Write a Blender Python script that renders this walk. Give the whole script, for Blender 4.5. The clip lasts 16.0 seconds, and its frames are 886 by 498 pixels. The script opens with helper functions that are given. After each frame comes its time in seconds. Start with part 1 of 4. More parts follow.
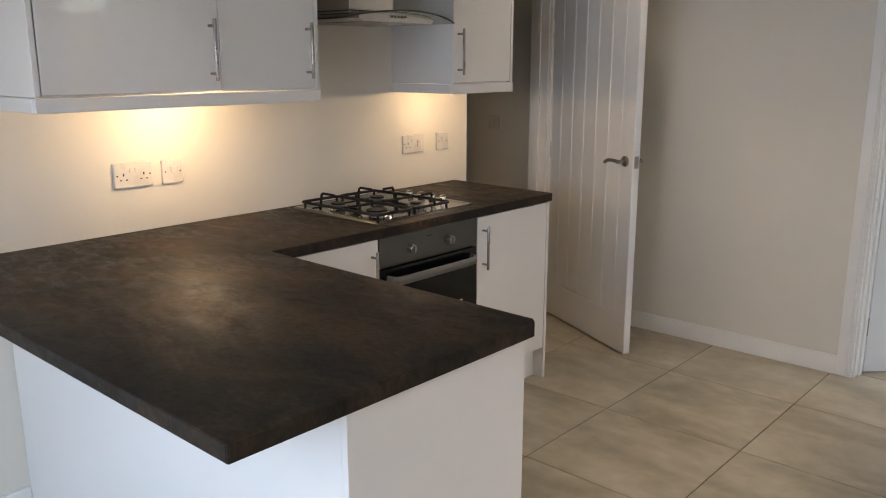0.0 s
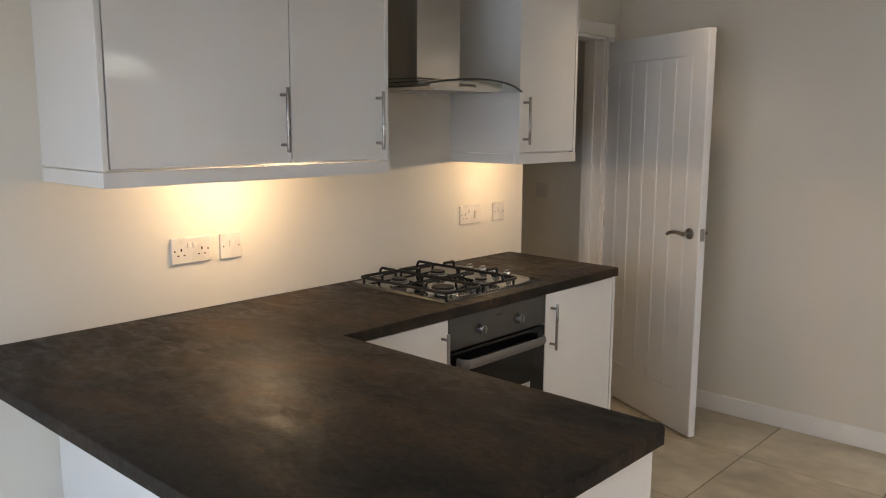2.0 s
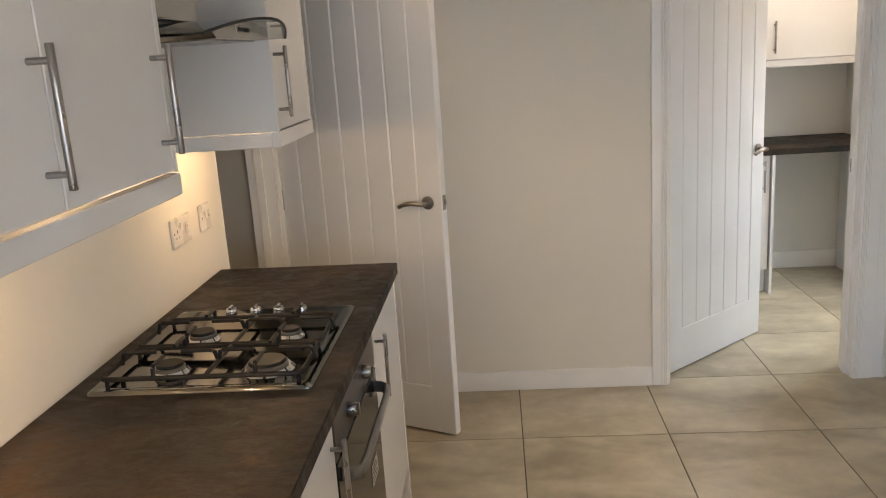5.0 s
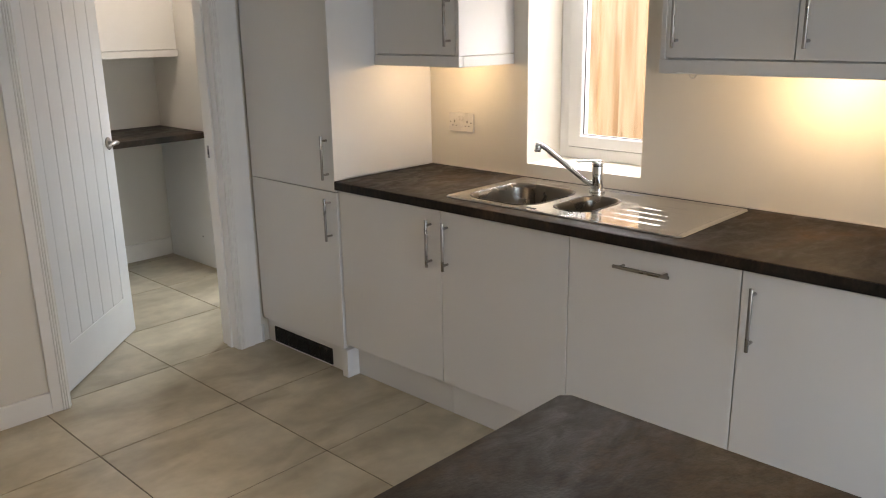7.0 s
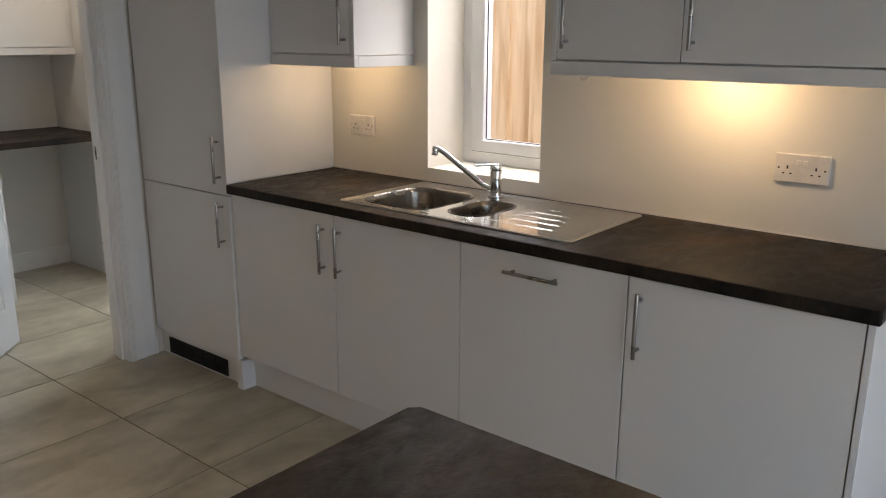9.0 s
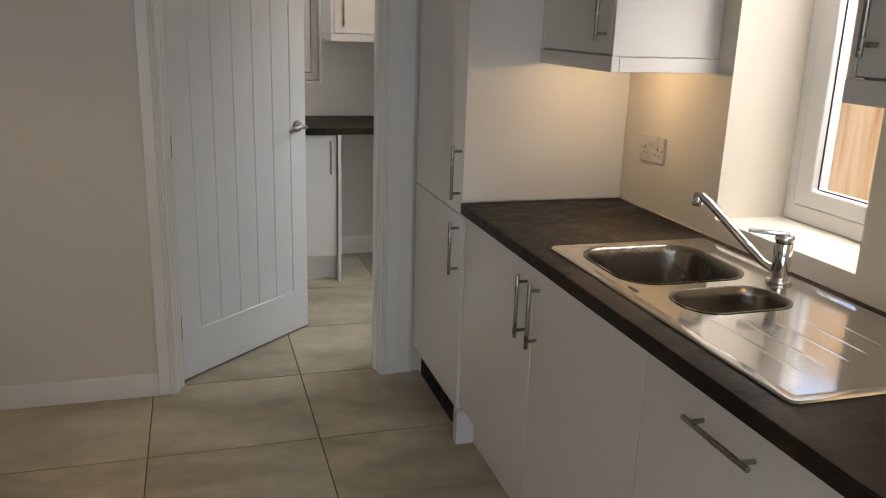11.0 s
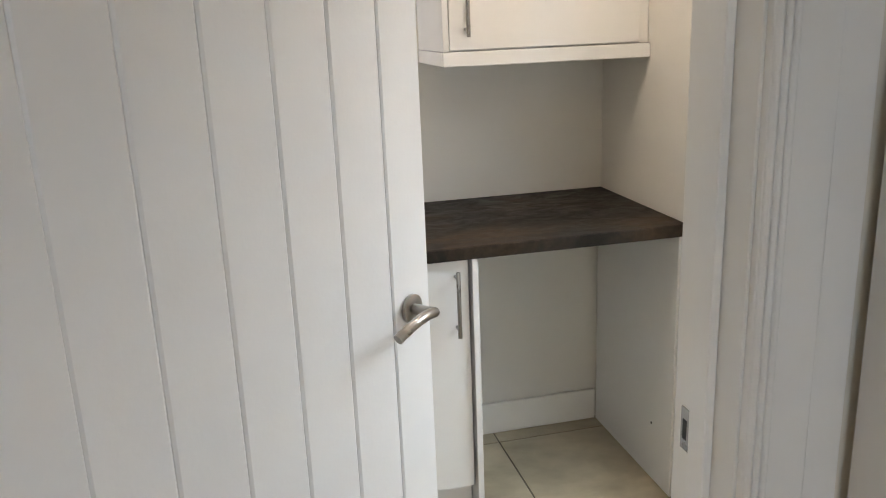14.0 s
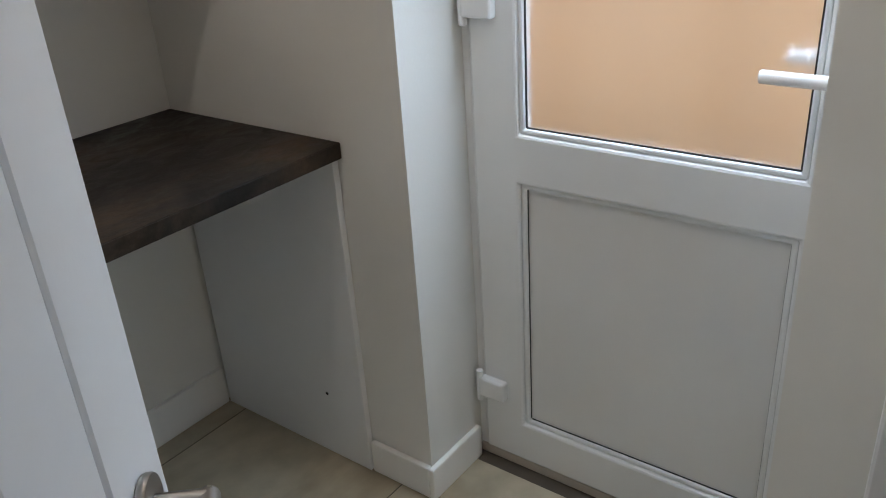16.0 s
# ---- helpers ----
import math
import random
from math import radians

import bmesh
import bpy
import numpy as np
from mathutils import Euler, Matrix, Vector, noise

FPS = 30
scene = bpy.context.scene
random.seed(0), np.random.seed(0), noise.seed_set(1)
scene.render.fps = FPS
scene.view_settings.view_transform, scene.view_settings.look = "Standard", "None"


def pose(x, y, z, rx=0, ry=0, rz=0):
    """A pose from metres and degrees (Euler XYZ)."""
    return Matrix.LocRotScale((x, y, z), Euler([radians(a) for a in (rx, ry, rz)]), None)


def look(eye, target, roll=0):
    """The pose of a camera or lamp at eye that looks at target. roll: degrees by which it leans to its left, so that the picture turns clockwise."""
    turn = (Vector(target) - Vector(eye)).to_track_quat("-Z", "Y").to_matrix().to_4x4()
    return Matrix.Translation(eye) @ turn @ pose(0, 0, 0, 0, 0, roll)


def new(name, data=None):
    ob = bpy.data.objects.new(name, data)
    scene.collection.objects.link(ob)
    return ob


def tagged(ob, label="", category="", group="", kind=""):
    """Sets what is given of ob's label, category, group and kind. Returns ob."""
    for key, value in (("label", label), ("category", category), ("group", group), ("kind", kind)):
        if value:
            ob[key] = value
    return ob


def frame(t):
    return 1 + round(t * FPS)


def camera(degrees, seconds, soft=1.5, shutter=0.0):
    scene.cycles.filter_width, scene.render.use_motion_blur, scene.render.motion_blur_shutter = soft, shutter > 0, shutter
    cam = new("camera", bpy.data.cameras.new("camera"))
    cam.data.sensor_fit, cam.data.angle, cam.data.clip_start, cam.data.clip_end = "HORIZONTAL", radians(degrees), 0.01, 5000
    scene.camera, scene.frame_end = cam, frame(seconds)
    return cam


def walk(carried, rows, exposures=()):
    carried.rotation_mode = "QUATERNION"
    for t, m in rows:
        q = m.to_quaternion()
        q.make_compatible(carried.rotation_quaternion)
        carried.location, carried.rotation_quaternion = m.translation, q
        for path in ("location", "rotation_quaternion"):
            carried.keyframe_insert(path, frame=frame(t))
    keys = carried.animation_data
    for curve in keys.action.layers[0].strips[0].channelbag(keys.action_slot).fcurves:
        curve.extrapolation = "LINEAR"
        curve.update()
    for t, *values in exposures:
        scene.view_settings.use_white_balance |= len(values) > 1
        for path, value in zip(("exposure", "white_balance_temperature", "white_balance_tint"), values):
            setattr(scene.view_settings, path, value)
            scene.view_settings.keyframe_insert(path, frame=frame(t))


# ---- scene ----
cam = camera(57.2, 16.0, soft=1.05)
PATH = [
    (0, (2.715, -1.528, 1.51), (1.414, -0.078, 1.057), 0.0),
    (0.5, (2.71, -1.546, 1.494), (1.379, -0.152, 0.959), -0.2),
    (1, (2.688, -1.558, 1.517), (1.328, -0.187, 0.997), 0.6),
    (1.5, (2.584, -1.545, 1.524), (1.206, -0.148, 1.136), 0.5),
    (2, (2.405, -1.537, 1.54), (1.073, -0.077, 1.23), 0.3),
    (2.5, (2.184, -1.499, 1.542), (0.893, -0.001, 1.246), 0.6),
    (3, (1.942, -1.43, 1.562), (0.676, 0.095, 1.298), 0.2),
    (3.2, (1.834, -1.422, 1.563), (0.618, 0.144, 1.294), 0.2),
    (5.3, (0.853, -1.006, 1.596), (0.986, 0.928, 1.101), -3.3),
    (5.5, (0.789, -0.962, 1.566), (1.123, 0.944, 1.061), -2.6),
    (6, (0.741, -0.84, 1.533), (1.529, 0.927, 1.023), -1.0),
    (6.5, (0.675, -0.771, 1.569), (1.786, 0.809, 1.05), -1.0),
    (7, (0.538, -0.785, 1.557), (1.927, 0.55, 1.02), -1.0),
    (7.5, (0.493, -0.834, 1.536), (2.059, 0.273, 0.971), -0.2),
    (8, (0.484, -0.855, 1.537), (2.097, 0.178, 0.959), -0.2),
    (8.2, (0.482, -0.86, 1.528), (2.095, 0.177, 0.961), -0.3),
    (10.3, (1.455, -0.797, 1.51), (2.436, 0.874, 1.014), 1.8),
    (10.5, (1.545, -0.8, 1.513), (2.436, 0.918, 1.008), 1.8),
    (11, (1.83, -0.657, 1.506), (2.4, 1.182, 0.967), 1.9),
    (11.5, (1.956, -0.309, 1.523), (2.308, 1.585, 0.986), 0.1),
    (12, (2.04, 0.1, 1.522), (2.309, 2.019, 1.027), -0.1),
    (12.5, (2.061, 0.557, 1.512), (2.263, 2.486, 1.025), -0.8),
    (13, (2.046, 1.012, 1.519), (2.321, 2.923, 0.998), -1.3),
    (13.5, (2.055, 1.434, 1.527), (2.383, 3.331, 0.986), -0.9),
    (14, (2.036, 1.829, 1.507), (2.474, 3.704, 0.966), -2.3),
    (14.5, (2.034, 2.166, 1.496), (2.774, 3.937, 0.933), -2.3),
    (15, (2.102, 2.43, 1.51), (3.131, 4.046, 0.936), -2.7),
    (15.2, (2.105, 2.498, 1.501), (3.261, 4.02, 0.909), -2.6),
    (15.5, (2.056, 2.651, 1.54), (3.408, 3.937, 0.822), -3.3),
    (16, (2.057, 2.682, 1.459), (3.465, 3.8, 0.584), -3.9),
]
walk(cam, [(t, look(eye, target, roll)) for t, eye, target, roll in PATH],
     exposures=[(0, 2.38, 7200, 19), (0.5, 2.32, 7200, 19), (1, 2.27, 7300, 20), (1.5, 2.35, 7300, 18), (3.2, 2.32, 7900, 19), (5.5, 2.6, 7900, 19), (6, 2.42, 7800, 19), (6.5, 2.25, 7700, 18),
                (7, 2.2, 7600, 18), (8.2, 1.7, 7200, 18), (10.5, 1.65, 7600, 18), (11, 1.62, 7800, 18), (11.5, 1.64, 8200, 19), (12.5, 2.1, 7900, 18), (13, 2.23, 7900, 17.5),
                (14, 2.42, 7700, 17), (14.5, 1.97, 7300, 17), (15, 1.85, 6900, 16), (15.5, 1.42, 6700, 16.5), (16, 1.54, 6700, 16)])

# ---- world and large lights ----
UY = 4.50       # far wall of the utility room
world = bpy.data.worlds.new("sky")
scene.world = world
world.use_nodes = True
wn = world.node_tree.nodes
sky = wn.new("ShaderNodeTexSky")
sky.sky_type, sky.sun_disc = "NISHITA", False
sky.sun_elevation, sky.sun_rotation = radians(61), radians(233)
world.node_tree.links.new(sky.outputs[0], wn["Background"].inputs[0])
wn["Background"].inputs[1].default_value = 0.15

sun_data = bpy.data.lights.new("sun", "SUN")
sun_data.energy, sun_data.angle, sun_data.color = 1.5, radians(12), (1.0, 0.97, 0.93)
sun = new("sun", sun_data)
sun.matrix_world = look((-4.0, -3.0, 9.0), (0, 0, 0))


def area_lamp(name, m, sx, sy, watts, color, spread=180):
    d = bpy.data.lights.new(name, "AREA")
    d.shape, d.size, d.size_y, d.energy, d.color = "RECTANGLE", sx, sy, watts, color
    d.spread = radians(spread)
    ob = new(name, d)
    ob.matrix_world = m
    return ob


# daylight through the glazed doors at the living end
area_lamp("daylight", look((1.7, -2.66, 1.10), (1.7, -1.0, 0.0)), 2.3, 1.9, 4.8, (0.43, 0.68, 1.0), 130)
# sky seen over the fence through the upper panes
area_lamp("window_daylight", look((3.61, 1.076, 1.80), (3.25, 1.076, 1.10)), 0.50, 0.50, 2.6, (0.86, 0.93, 1.0), 115)
area_lamp("back_door_daylight", look((3.54, 3.29, 1.66), (3.22, 3.29, 0.90)), 0.52, 0.5, 2.5, (0.58, 0.79, 1.0), 125)
area_lamp("utility_window_daylight", look((2.24, UY + 0.23, 1.83), (2.24, UY - 0.77, 1.43)), 0.5, 0.36, 0.55, (0.78, 0.89, 1.0))


# ---- materials ----
def mat(name, c, rough=0.5, metal=0.0, var=0.06, scale=6.0, fine=90.0, bump=0.02, coat=0.0, per_object=False, rvar=0.08, spec=0.5):
    """Principled surface with cloudy colour change, fine grain and relief."""
    m = bpy.data.materials.new(name)
    m.use_nodes = True
    nt = m.node_tree
    n, l = nt.nodes, nt.links
    b = n["Principled BSDF"]
    tc = n.new("ShaderNodeTexCoord")
    src = tc.outputs["Object"]
    if per_object:
        oi = n.new("ShaderNodeObjectInfo")
        mul = n.new("ShaderNodeMath")
        mul.operation, mul.inputs[1].default_value = "MULTIPLY", 37.0
        l.new(oi.outputs["Random"], mul.inputs[0])
        add = n.new("ShaderNodeVectorMath")
        l.new(src, add.inputs[0])
        l.new(mul.outputs[0], add.inputs[1])
        src = add.outputs[0]
    big, small = n.new("ShaderNodeTexNoise"), n.new("ShaderNodeTexNoise")
    big.inputs["Scale"].default_value, big.inputs["Detail"].default_value = scale, 5
    small.inputs["Scale"].default_value, small.inputs["Detail"].default_value = fine, 3
    l.new(src, big.inputs["Vector"])
    l.new(src, small.inputs["Vector"])
    ramp = n.new("ShaderNodeValToRGB")
    ramp.color_ramp.elements[0].position, ramp.color_ramp.elements[1].position = 0.3, 0.7
    ramp.color_ramp.elements[0].color = (*[x * (1 - var) for x in c], 1)
    ramp.color_ramp.elements[1].color = (*[min(1, x * (1 + var)) for x in c], 1)
    l.new(big.outputs["Fac"], ramp.inputs[0])
    l.new(ramp.outputs[0], b.inputs["Base Color"])
    mr = n.new("ShaderNodeMapRange")
    mr.inputs["To Min"].default_value, mr.inputs["To Max"].default_value = max(0.02, rough - rvar), min(1, rough + rvar)
    l.new(big.outputs["Fac"], mr.inputs["Value"])
    l.new(mr.outputs[0], b.inputs["Roughness"])
    b.inputs["Metallic"].default_value = metal
    b.inputs["Coat Weight"].default_value = coat
    b.inputs["Coat Roughness"].default_value = 0.04
    b.inputs["Specular IOR Level"].default_value = spec
    if bump:
        bp = n.new("ShaderNodeBump")
        bp.inputs["Strength"].default_value, bp.inputs["Distance"].default_value = bump, 0.004
        l.new(small.outputs["Fac"], bp.inputs["Height"])
        l.new(bp.outputs[0], b.inputs["Normal"])
    return m


def worktop_mat():
    """Stone-effect laminate: broad brown and grey clouds, drawn-out smears and a fine pitted relief."""
    m = mat("stone_laminate", (0.04, 0.032, 0.026), 0.52, scale=4, rvar=0.08, spec=0.12)
    n, l = m.node_tree.nodes, m.node_tree.links
    b = n["Principled BSDF"]
    tc, mp = n.new("ShaderNodeTexCoord"), n.new("ShaderNodeMapping")
    mp.inputs["Rotation"].default_value, mp.inputs["Scale"].default_value = (0, 0, radians(28)), (1.0, 1.7, 1.0)
    l.new(tc.outputs["Object"], mp.inputs["Vector"])

    def noise(scale, detail, rough, twist):
        t = n.new("ShaderNodeTexNoise")
        for k, v in (("Scale", scale), ("Detail", detail), ("Roughness", rough), ("Distortion", twist)):
            t.inputs[k].default_value = v
        l.new(mp.outputs[0], t.inputs["Vector"])
        return t.outputs["Fac"]

    def ramp(fac, stops):
        t = n.new("ShaderNodeValToRGB")
        e = t.color_ramp.elements
        for k, (p, c) in enumerate(stops):
            q = e[k] if k < 2 else e.new(p)
            q.position, q.color = p, (*c, 1)
        l.new(fac, t.inputs[0])
        return t.outputs[0]

    def times(a, c):
        t = n.new("ShaderNodeMix")
        t.data_type, t.blend_type = "RGBA", "MULTIPLY"
        t.inputs["Factor"].default_value = 1.0
        l.new(a, t.inputs[6])
        l.new(c, t.inputs[7])
        return t.outputs[2]

    cloud, smear, pits, grain = noise(2.6, 8, 0.62, 0.6), noise(11, 9, 0.66, 0.9), noise(46, 6, 0.6, 0.3), noise(130, 4, 0.5, 0.0)
    col = ramp(cloud, [(0.34, (0.0135, 0.0118, 0.0106)), (0.66, (0.060, 0.039, 0.025)), (0.50, (0.0275, 0.0215, 0.017))])
    col = times(col, ramp(smear, [(0.34, (0.62, 0.64, 0.66)), (0.68, (1.38, 1.32, 1.24)), (0.52, (1.0, 1.0, 1.0))]))
    col = times(col, ramp(pits, [(0.36, (0.72, 0.72, 0.73)), (0.62, (1.14, 1.13, 1.11))]))
    l.new(col, b.inputs["Base Color"])
    gl = n.new("ShaderNodeMapRange")
    for k, v in (("From Min", 0.36), ("From Max", 0.64), ("To Min", 0.40), ("To Max", 0.66)):
        gl.inputs[k].default_value = v
    l.new(smear, gl.inputs["Value"])
    l.new(gl.outputs[0], b.inputs["Roughness"])
    add, bp = n.new("ShaderNodeMath"), n.new("ShaderNodeBump")
    add.operation = "ADD"
    l.new(pits, add.inputs[0])
    l.new(grain, add.inputs[1])
    bp.inputs["Strength"].default_value, bp.inputs["Distance"].default_value = 0.15, 0.004
    l.new(add.outputs[0], bp.inputs["Height"])
    l.new(bp.outputs[0], b.inputs["Normal"])
    return m


def tile_mat():
    m = mat("stone_tile", (0.40, 0.35, 0.275), 0.33, scale=3, per_object=True, bump=0.03, rvar=0.08)
    n, l = m.node_tree.nodes, m.node_tree.links
    b = n["Principled BSDF"]
    big = [x for x in n if x.type == "TEX_NOISE"][0]
    src = big.inputs["Vector"].links[0].from_socket
    mp = n.new("ShaderNodeMapping")
    mp.inputs["Rotation"].default_value = (0, 0, radians(35))
    mp.inputs["Scale"].default_value = (1.0, 1.9, 1.0)
    l.new(src, mp.inputs["Vector"])
    a, c = n.new("ShaderNodeTexNoise"), n.new("ShaderNodeTexNoise")
    a.inputs["Scale"].default_value, a.inputs["Detail"].default_value, a.inputs["Distortion"].default_value = 2.3, 5, 0.5
    c.inputs["Scale"].default_value, c.inputs["Detail"].default_value = 14, 6
    l.new(mp.outputs[0], a.inputs["Vector"])
    l.new(src, c.inputs["Vector"])
    ra = n.new("ShaderNodeValToRGB")
    e = ra.color_ramp.elements
    e[0].position, e[0].color = 0.32, (0.325, 0.266, 0.180, 1)
    e[1].position, e[1].color = 0.68, (0.55, 0.478, 0.352, 1)
    rg = n.new("ShaderNodeValToRGB")
    rg.color_ramp.elements[0].position, rg.color_ramp.elements[0].color = 0.3, (0.88, 0.88, 0.88, 1)
    rg.color_ramp.elements[1].position, rg.color_ramp.elements[1].color = 0.7, (1.06, 1.06, 1.06, 1)
    mx = n.new("ShaderNodeMix")
    mx.data_type, mx.blend_type = "RGBA", "MULTIPLY"
    mx.inputs["Factor"].default_value = 1.0
    l.new(a.outputs["Fac"], ra.inputs[0])
    l.new(c.outputs["Fac"], rg.inputs[0])
    l.new(ra.outputs[0], mx.inputs[6])
    l.new(rg.outputs[0], mx.inputs[7])
    l.new(mx.outputs[2], b.inputs["Base Color"])
    return m


def fence_mat():
    m = mat("pine_board", (0.5, 0.34, 0.19), 0.65, scale=3, per_object=True, bump=0.05)
    n, l = m.node_tree.nodes, m.node_tree.links
    b = n["Principled BSDF"]
    src = [x for x in n if x.type == "TEX_NOISE"][0].inputs["Vector"].links[0].from_socket
    mp = n.new("ShaderNodeMapping")
    mp.inputs["Scale"].default_value = (1.0, 1.0, 0.10)
    l.new(src, mp.inputs["Vector"])
    a = n.new("ShaderNodeTexNoise")
    a.inputs["Scale"].default_value, a.inputs["Detail"].default_value, a.inputs["Distortion"].default_value = 16, 5, 0.5
    l.new(mp.outputs[0], a.inputs["Vector"])
    ra = n.new("ShaderNodeValToRGB")
    e = ra.color_ramp.elements
    e[0].position, e[0].color = 0.34, (0.47, 0.30, 0.155, 1)
    e[1].position, e[1].color = 0.60, (0.70, 0.54, 0.35, 1)
    l.new(a.outputs["Fac"], ra.inputs[0])
    v = n.new("ShaderNodeTexVoronoi")
    v.inputs["Scale"].default_value = 1.0
    kp = n.new("ShaderNodeMapping")
    kp.inputs["Scale"].default_value = (0.0, 7.0, 4.2)
    l.new(src, kp.inputs["Vector"])
    l.new(kp.outputs[0], v.inputs["Vector"])
    rk = n.new("ShaderNodeValToRGB")
    rk.color_ramp.elements[0].position, rk.color_ramp.elements[0].color = 0.055, (0.34, 0.2, 0.11, 1)
    rk.color_ramp.elements[1].position, rk.color_ramp.elements[1].color = 0.12, (1, 1, 1, 1)
    l.new(v.outputs["Distance"], rk.inputs[0])
    mx = n.new("ShaderNodeMix")
    mx.data_type, mx.blend_type = "RGBA", "MULTIPLY"
    mx.inputs["Factor"].default_value = 1.0
    l.new(ra.outputs[0], mx.inputs[6])
    l.new(rk.outputs[0], mx.inputs[7])
    l.new(mx.outputs[2], b.inputs["Base Color"])
    return m


def brushed_mat(name, c, rough, axis):
    """Steel with fine lines drawn out along one axis."""
    m = mat(name, c, rough, 1.0, var=0.05, scale=5, bump=0.0, rvar=0.06)
    n, l = m.node_tree.nodes, m.node_tree.links
    tc, mp, a, bp = n.new("ShaderNodeTexCoord"), n.new("ShaderNodeMapping"), n.new("ShaderNodeTexNoise"), n.new("ShaderNodeBump")
    mp.inputs["Scale"].default_value = [4 if i == axis else 500 for i in range(3)]
    a.inputs["Scale"].default_value = 1.0
    l.new(tc.outputs["Object"], mp.inputs["Vector"])
    l.new(mp.outputs[0], a.inputs["Vector"])
    l.new(a.outputs["Fac"], bp.inputs["Height"])
    bp.inputs["Strength"].default_value, bp.inputs["Distance"].default_value = 0.05, 0.001
    l.new(bp.outputs[0], n["Principled BSDF"].inputs["Normal"])
    return m


def glass_mat(name, rough=0.0, c=(1, 1, 1)):
    m = bpy.data.materials.new(name)
    m.use_nodes = True
    b = m.node_tree.nodes["Principled BSDF"]
    b.inputs["Base Color"].default_value = (*c, 1)
    b.inputs["Transmission Weight"].default_value = 1.0
    b.inputs["Roughness"].default_value = rough
    b.inputs["IOR"].default_value = 1.45
    return m


def glow_mat(name, c, strength):
    m = bpy.data.materials.new(name)
    m.use_nodes = True
    b = m.node_tree.nodes["Principled BSDF"]
    b.inputs["Emission Color"].default_value = (*c, 1)
    b.inputs["Emission Strength"].default_value = strength
    return m


PAINT = mat("wall_paint", (0.74, 0.69, 0.605), 0.62, var=0.025, scale=1.5, fine=160, bump=0.06)
PAINT2 = mat("utility_wall_paint", (0.74, 0.715, 0.665), 0.62, var=0.025, scale=1.5, fine=160, bump=0.06)
CEIL = mat("ceiling_paint", (0.82, 0.81, 0.78), 0.8, var=0.02, scale=2, bump=0.04)
TRIM = mat("satin_trim_paint", (0.84, 0.82, 0.78), 0.32, var=0.03, scale=5, fine=60, bump=0.03)
DOORP = mat("satin_door_paint", (0.77, 0.765, 0.755), 0.36, var=0.03, scale=3, fine=110, bump=0.05)
GLOSS = mat("gloss_white", (0.76, 0.745, 0.72), 0.055, var=0.015, scale=2, fine=14, bump=0.005, coat=0.0, rvar=0.02)
CARC = mat("white_board", (0.76, 0.755, 0.745), 0.38, var=0.02, scale=4, bump=0.01)
STONE = worktop_mat()
TILE = tile_mat()
GROUT = mat("grout", (0.10, 0.08, 0.06), 0.9, var=0.15, scale=9, bump=0.1)
HOBS = brushed_mat("hob_steel", (0.161, 0.155, 0.143), 0.09, 1)
STEEL = brushed_mat("brushed_steel", (0.42, 0.405, 0.385), 0.22, 1)
SINKM = brushed_mat("sink_steel", (0.62, 0.605, 0.58), 0.12, 1)
# sink steel darkened for the bowls: their dim reflections are put into the colour
BOWL_SHADE = brushed_mat("bowl_steel_shaded", (0.24, 0.215, 0.185), 0.28, 1)
CHROME = mat("chrome", (0.72, 0.72, 0.72), 0.08, 1.0, var=0.02, bump=0.0, rvar=0.02)
NICKEL = mat("satin_nickel", (0.34, 0.32, 0.30), 0.28, 1.0, var=0.04, scale=20, bump=0.0, rvar=0.05)
IRON = mat("black_enamel", (0.006, 0.006, 0.006), 0.55, var=0.2, scale=30, bump=0.04, spec=0.3)
BLACKG = mat("black_glass", (0.004, 0.004, 0.0045), 0.08, var=0.1, bump=0.0, rvar=0.02, spec=0.3)
OVENG = brushed_mat("dark_steel", (0.13, 0.126, 0.122), 0.34, 1)
OVENH = mat("grey_handle", (0.16, 0.155, 0.15), 0.34, 0.5, var=0.04, bump=0.0)
GAP = mat("shadow_gap_board", (0.10, 0.095, 0.09), 0.8, var=0.1)
PLASTIC = mat("white_plastic", (0.67, 0.625, 0.57), 0.28, var=0.02, bump=0.0)
SLOT = mat("dark_slot", (0.02, 0.018, 0.016), 0.7, var=0.1, bump=0.0)
RED = mat("red_mark", (0.55, 0.05, 0.03), 0.4, bump=0.0)
PAPER = mat("paper_label", (0.36, 0.34, 0.30), 0.6, bump=0.0)
UPVC = mat("white_upvc", (0.80, 0.80, 0.79), 0.24, var=0.015, scale=3, fine=30, bump=0.01)
UPANEL = mat("upvc_panel", (0.74, 0.73, 0.71), 0.40, var=0.02, scale=4, fine=220, bump=0.05)
SEAL = mat("rubber_seal", (0.02, 0.02, 0.02), 0.6, bump=0.0)
FENCE = fence_mat()
GROUND = mat("ground_slabs", (0.28, 0.26, 0.23), 0.85, var=0.2, scale=3, bump=0.2)
RENDERM = mat("house_render", (0.5, 0.44, 0.38), 0.85, var=0.1, scale=4, bump=0.2)
GLASS = glass_mat("clear_glass")
OBSCURE = glass_mat("misted_glass", 0.2, (0.98, 0.95, 0.9))
on, ol = OBSCURE.node_tree.nodes, OBSCURE.node_tree.links
mist, tint, wet, tco = on.new("ShaderNodeTexNoise"), on.new("ShaderNodeValToRGB"), on.new("ShaderNodeMapRange"), on.new("ShaderNodeTexCoord")
mist.inputs["Scale"].default_value, mist.inputs["Detail"].default_value, mist.inputs["Distortion"].default_value = 1.6, 2, 0.0
ol.new(tco.outputs["Object"], mist.inputs["Vector"])
tint.color_ramp.elements[0].position, tint.color_ramp.elements[0].color = 0.32, (0.93, 0.90, 0.85, 1)
tint.color_ramp.elements[1].position, tint.color_ramp.elements[1].color = 0.66, (0.99, 0.97, 0.94, 1)
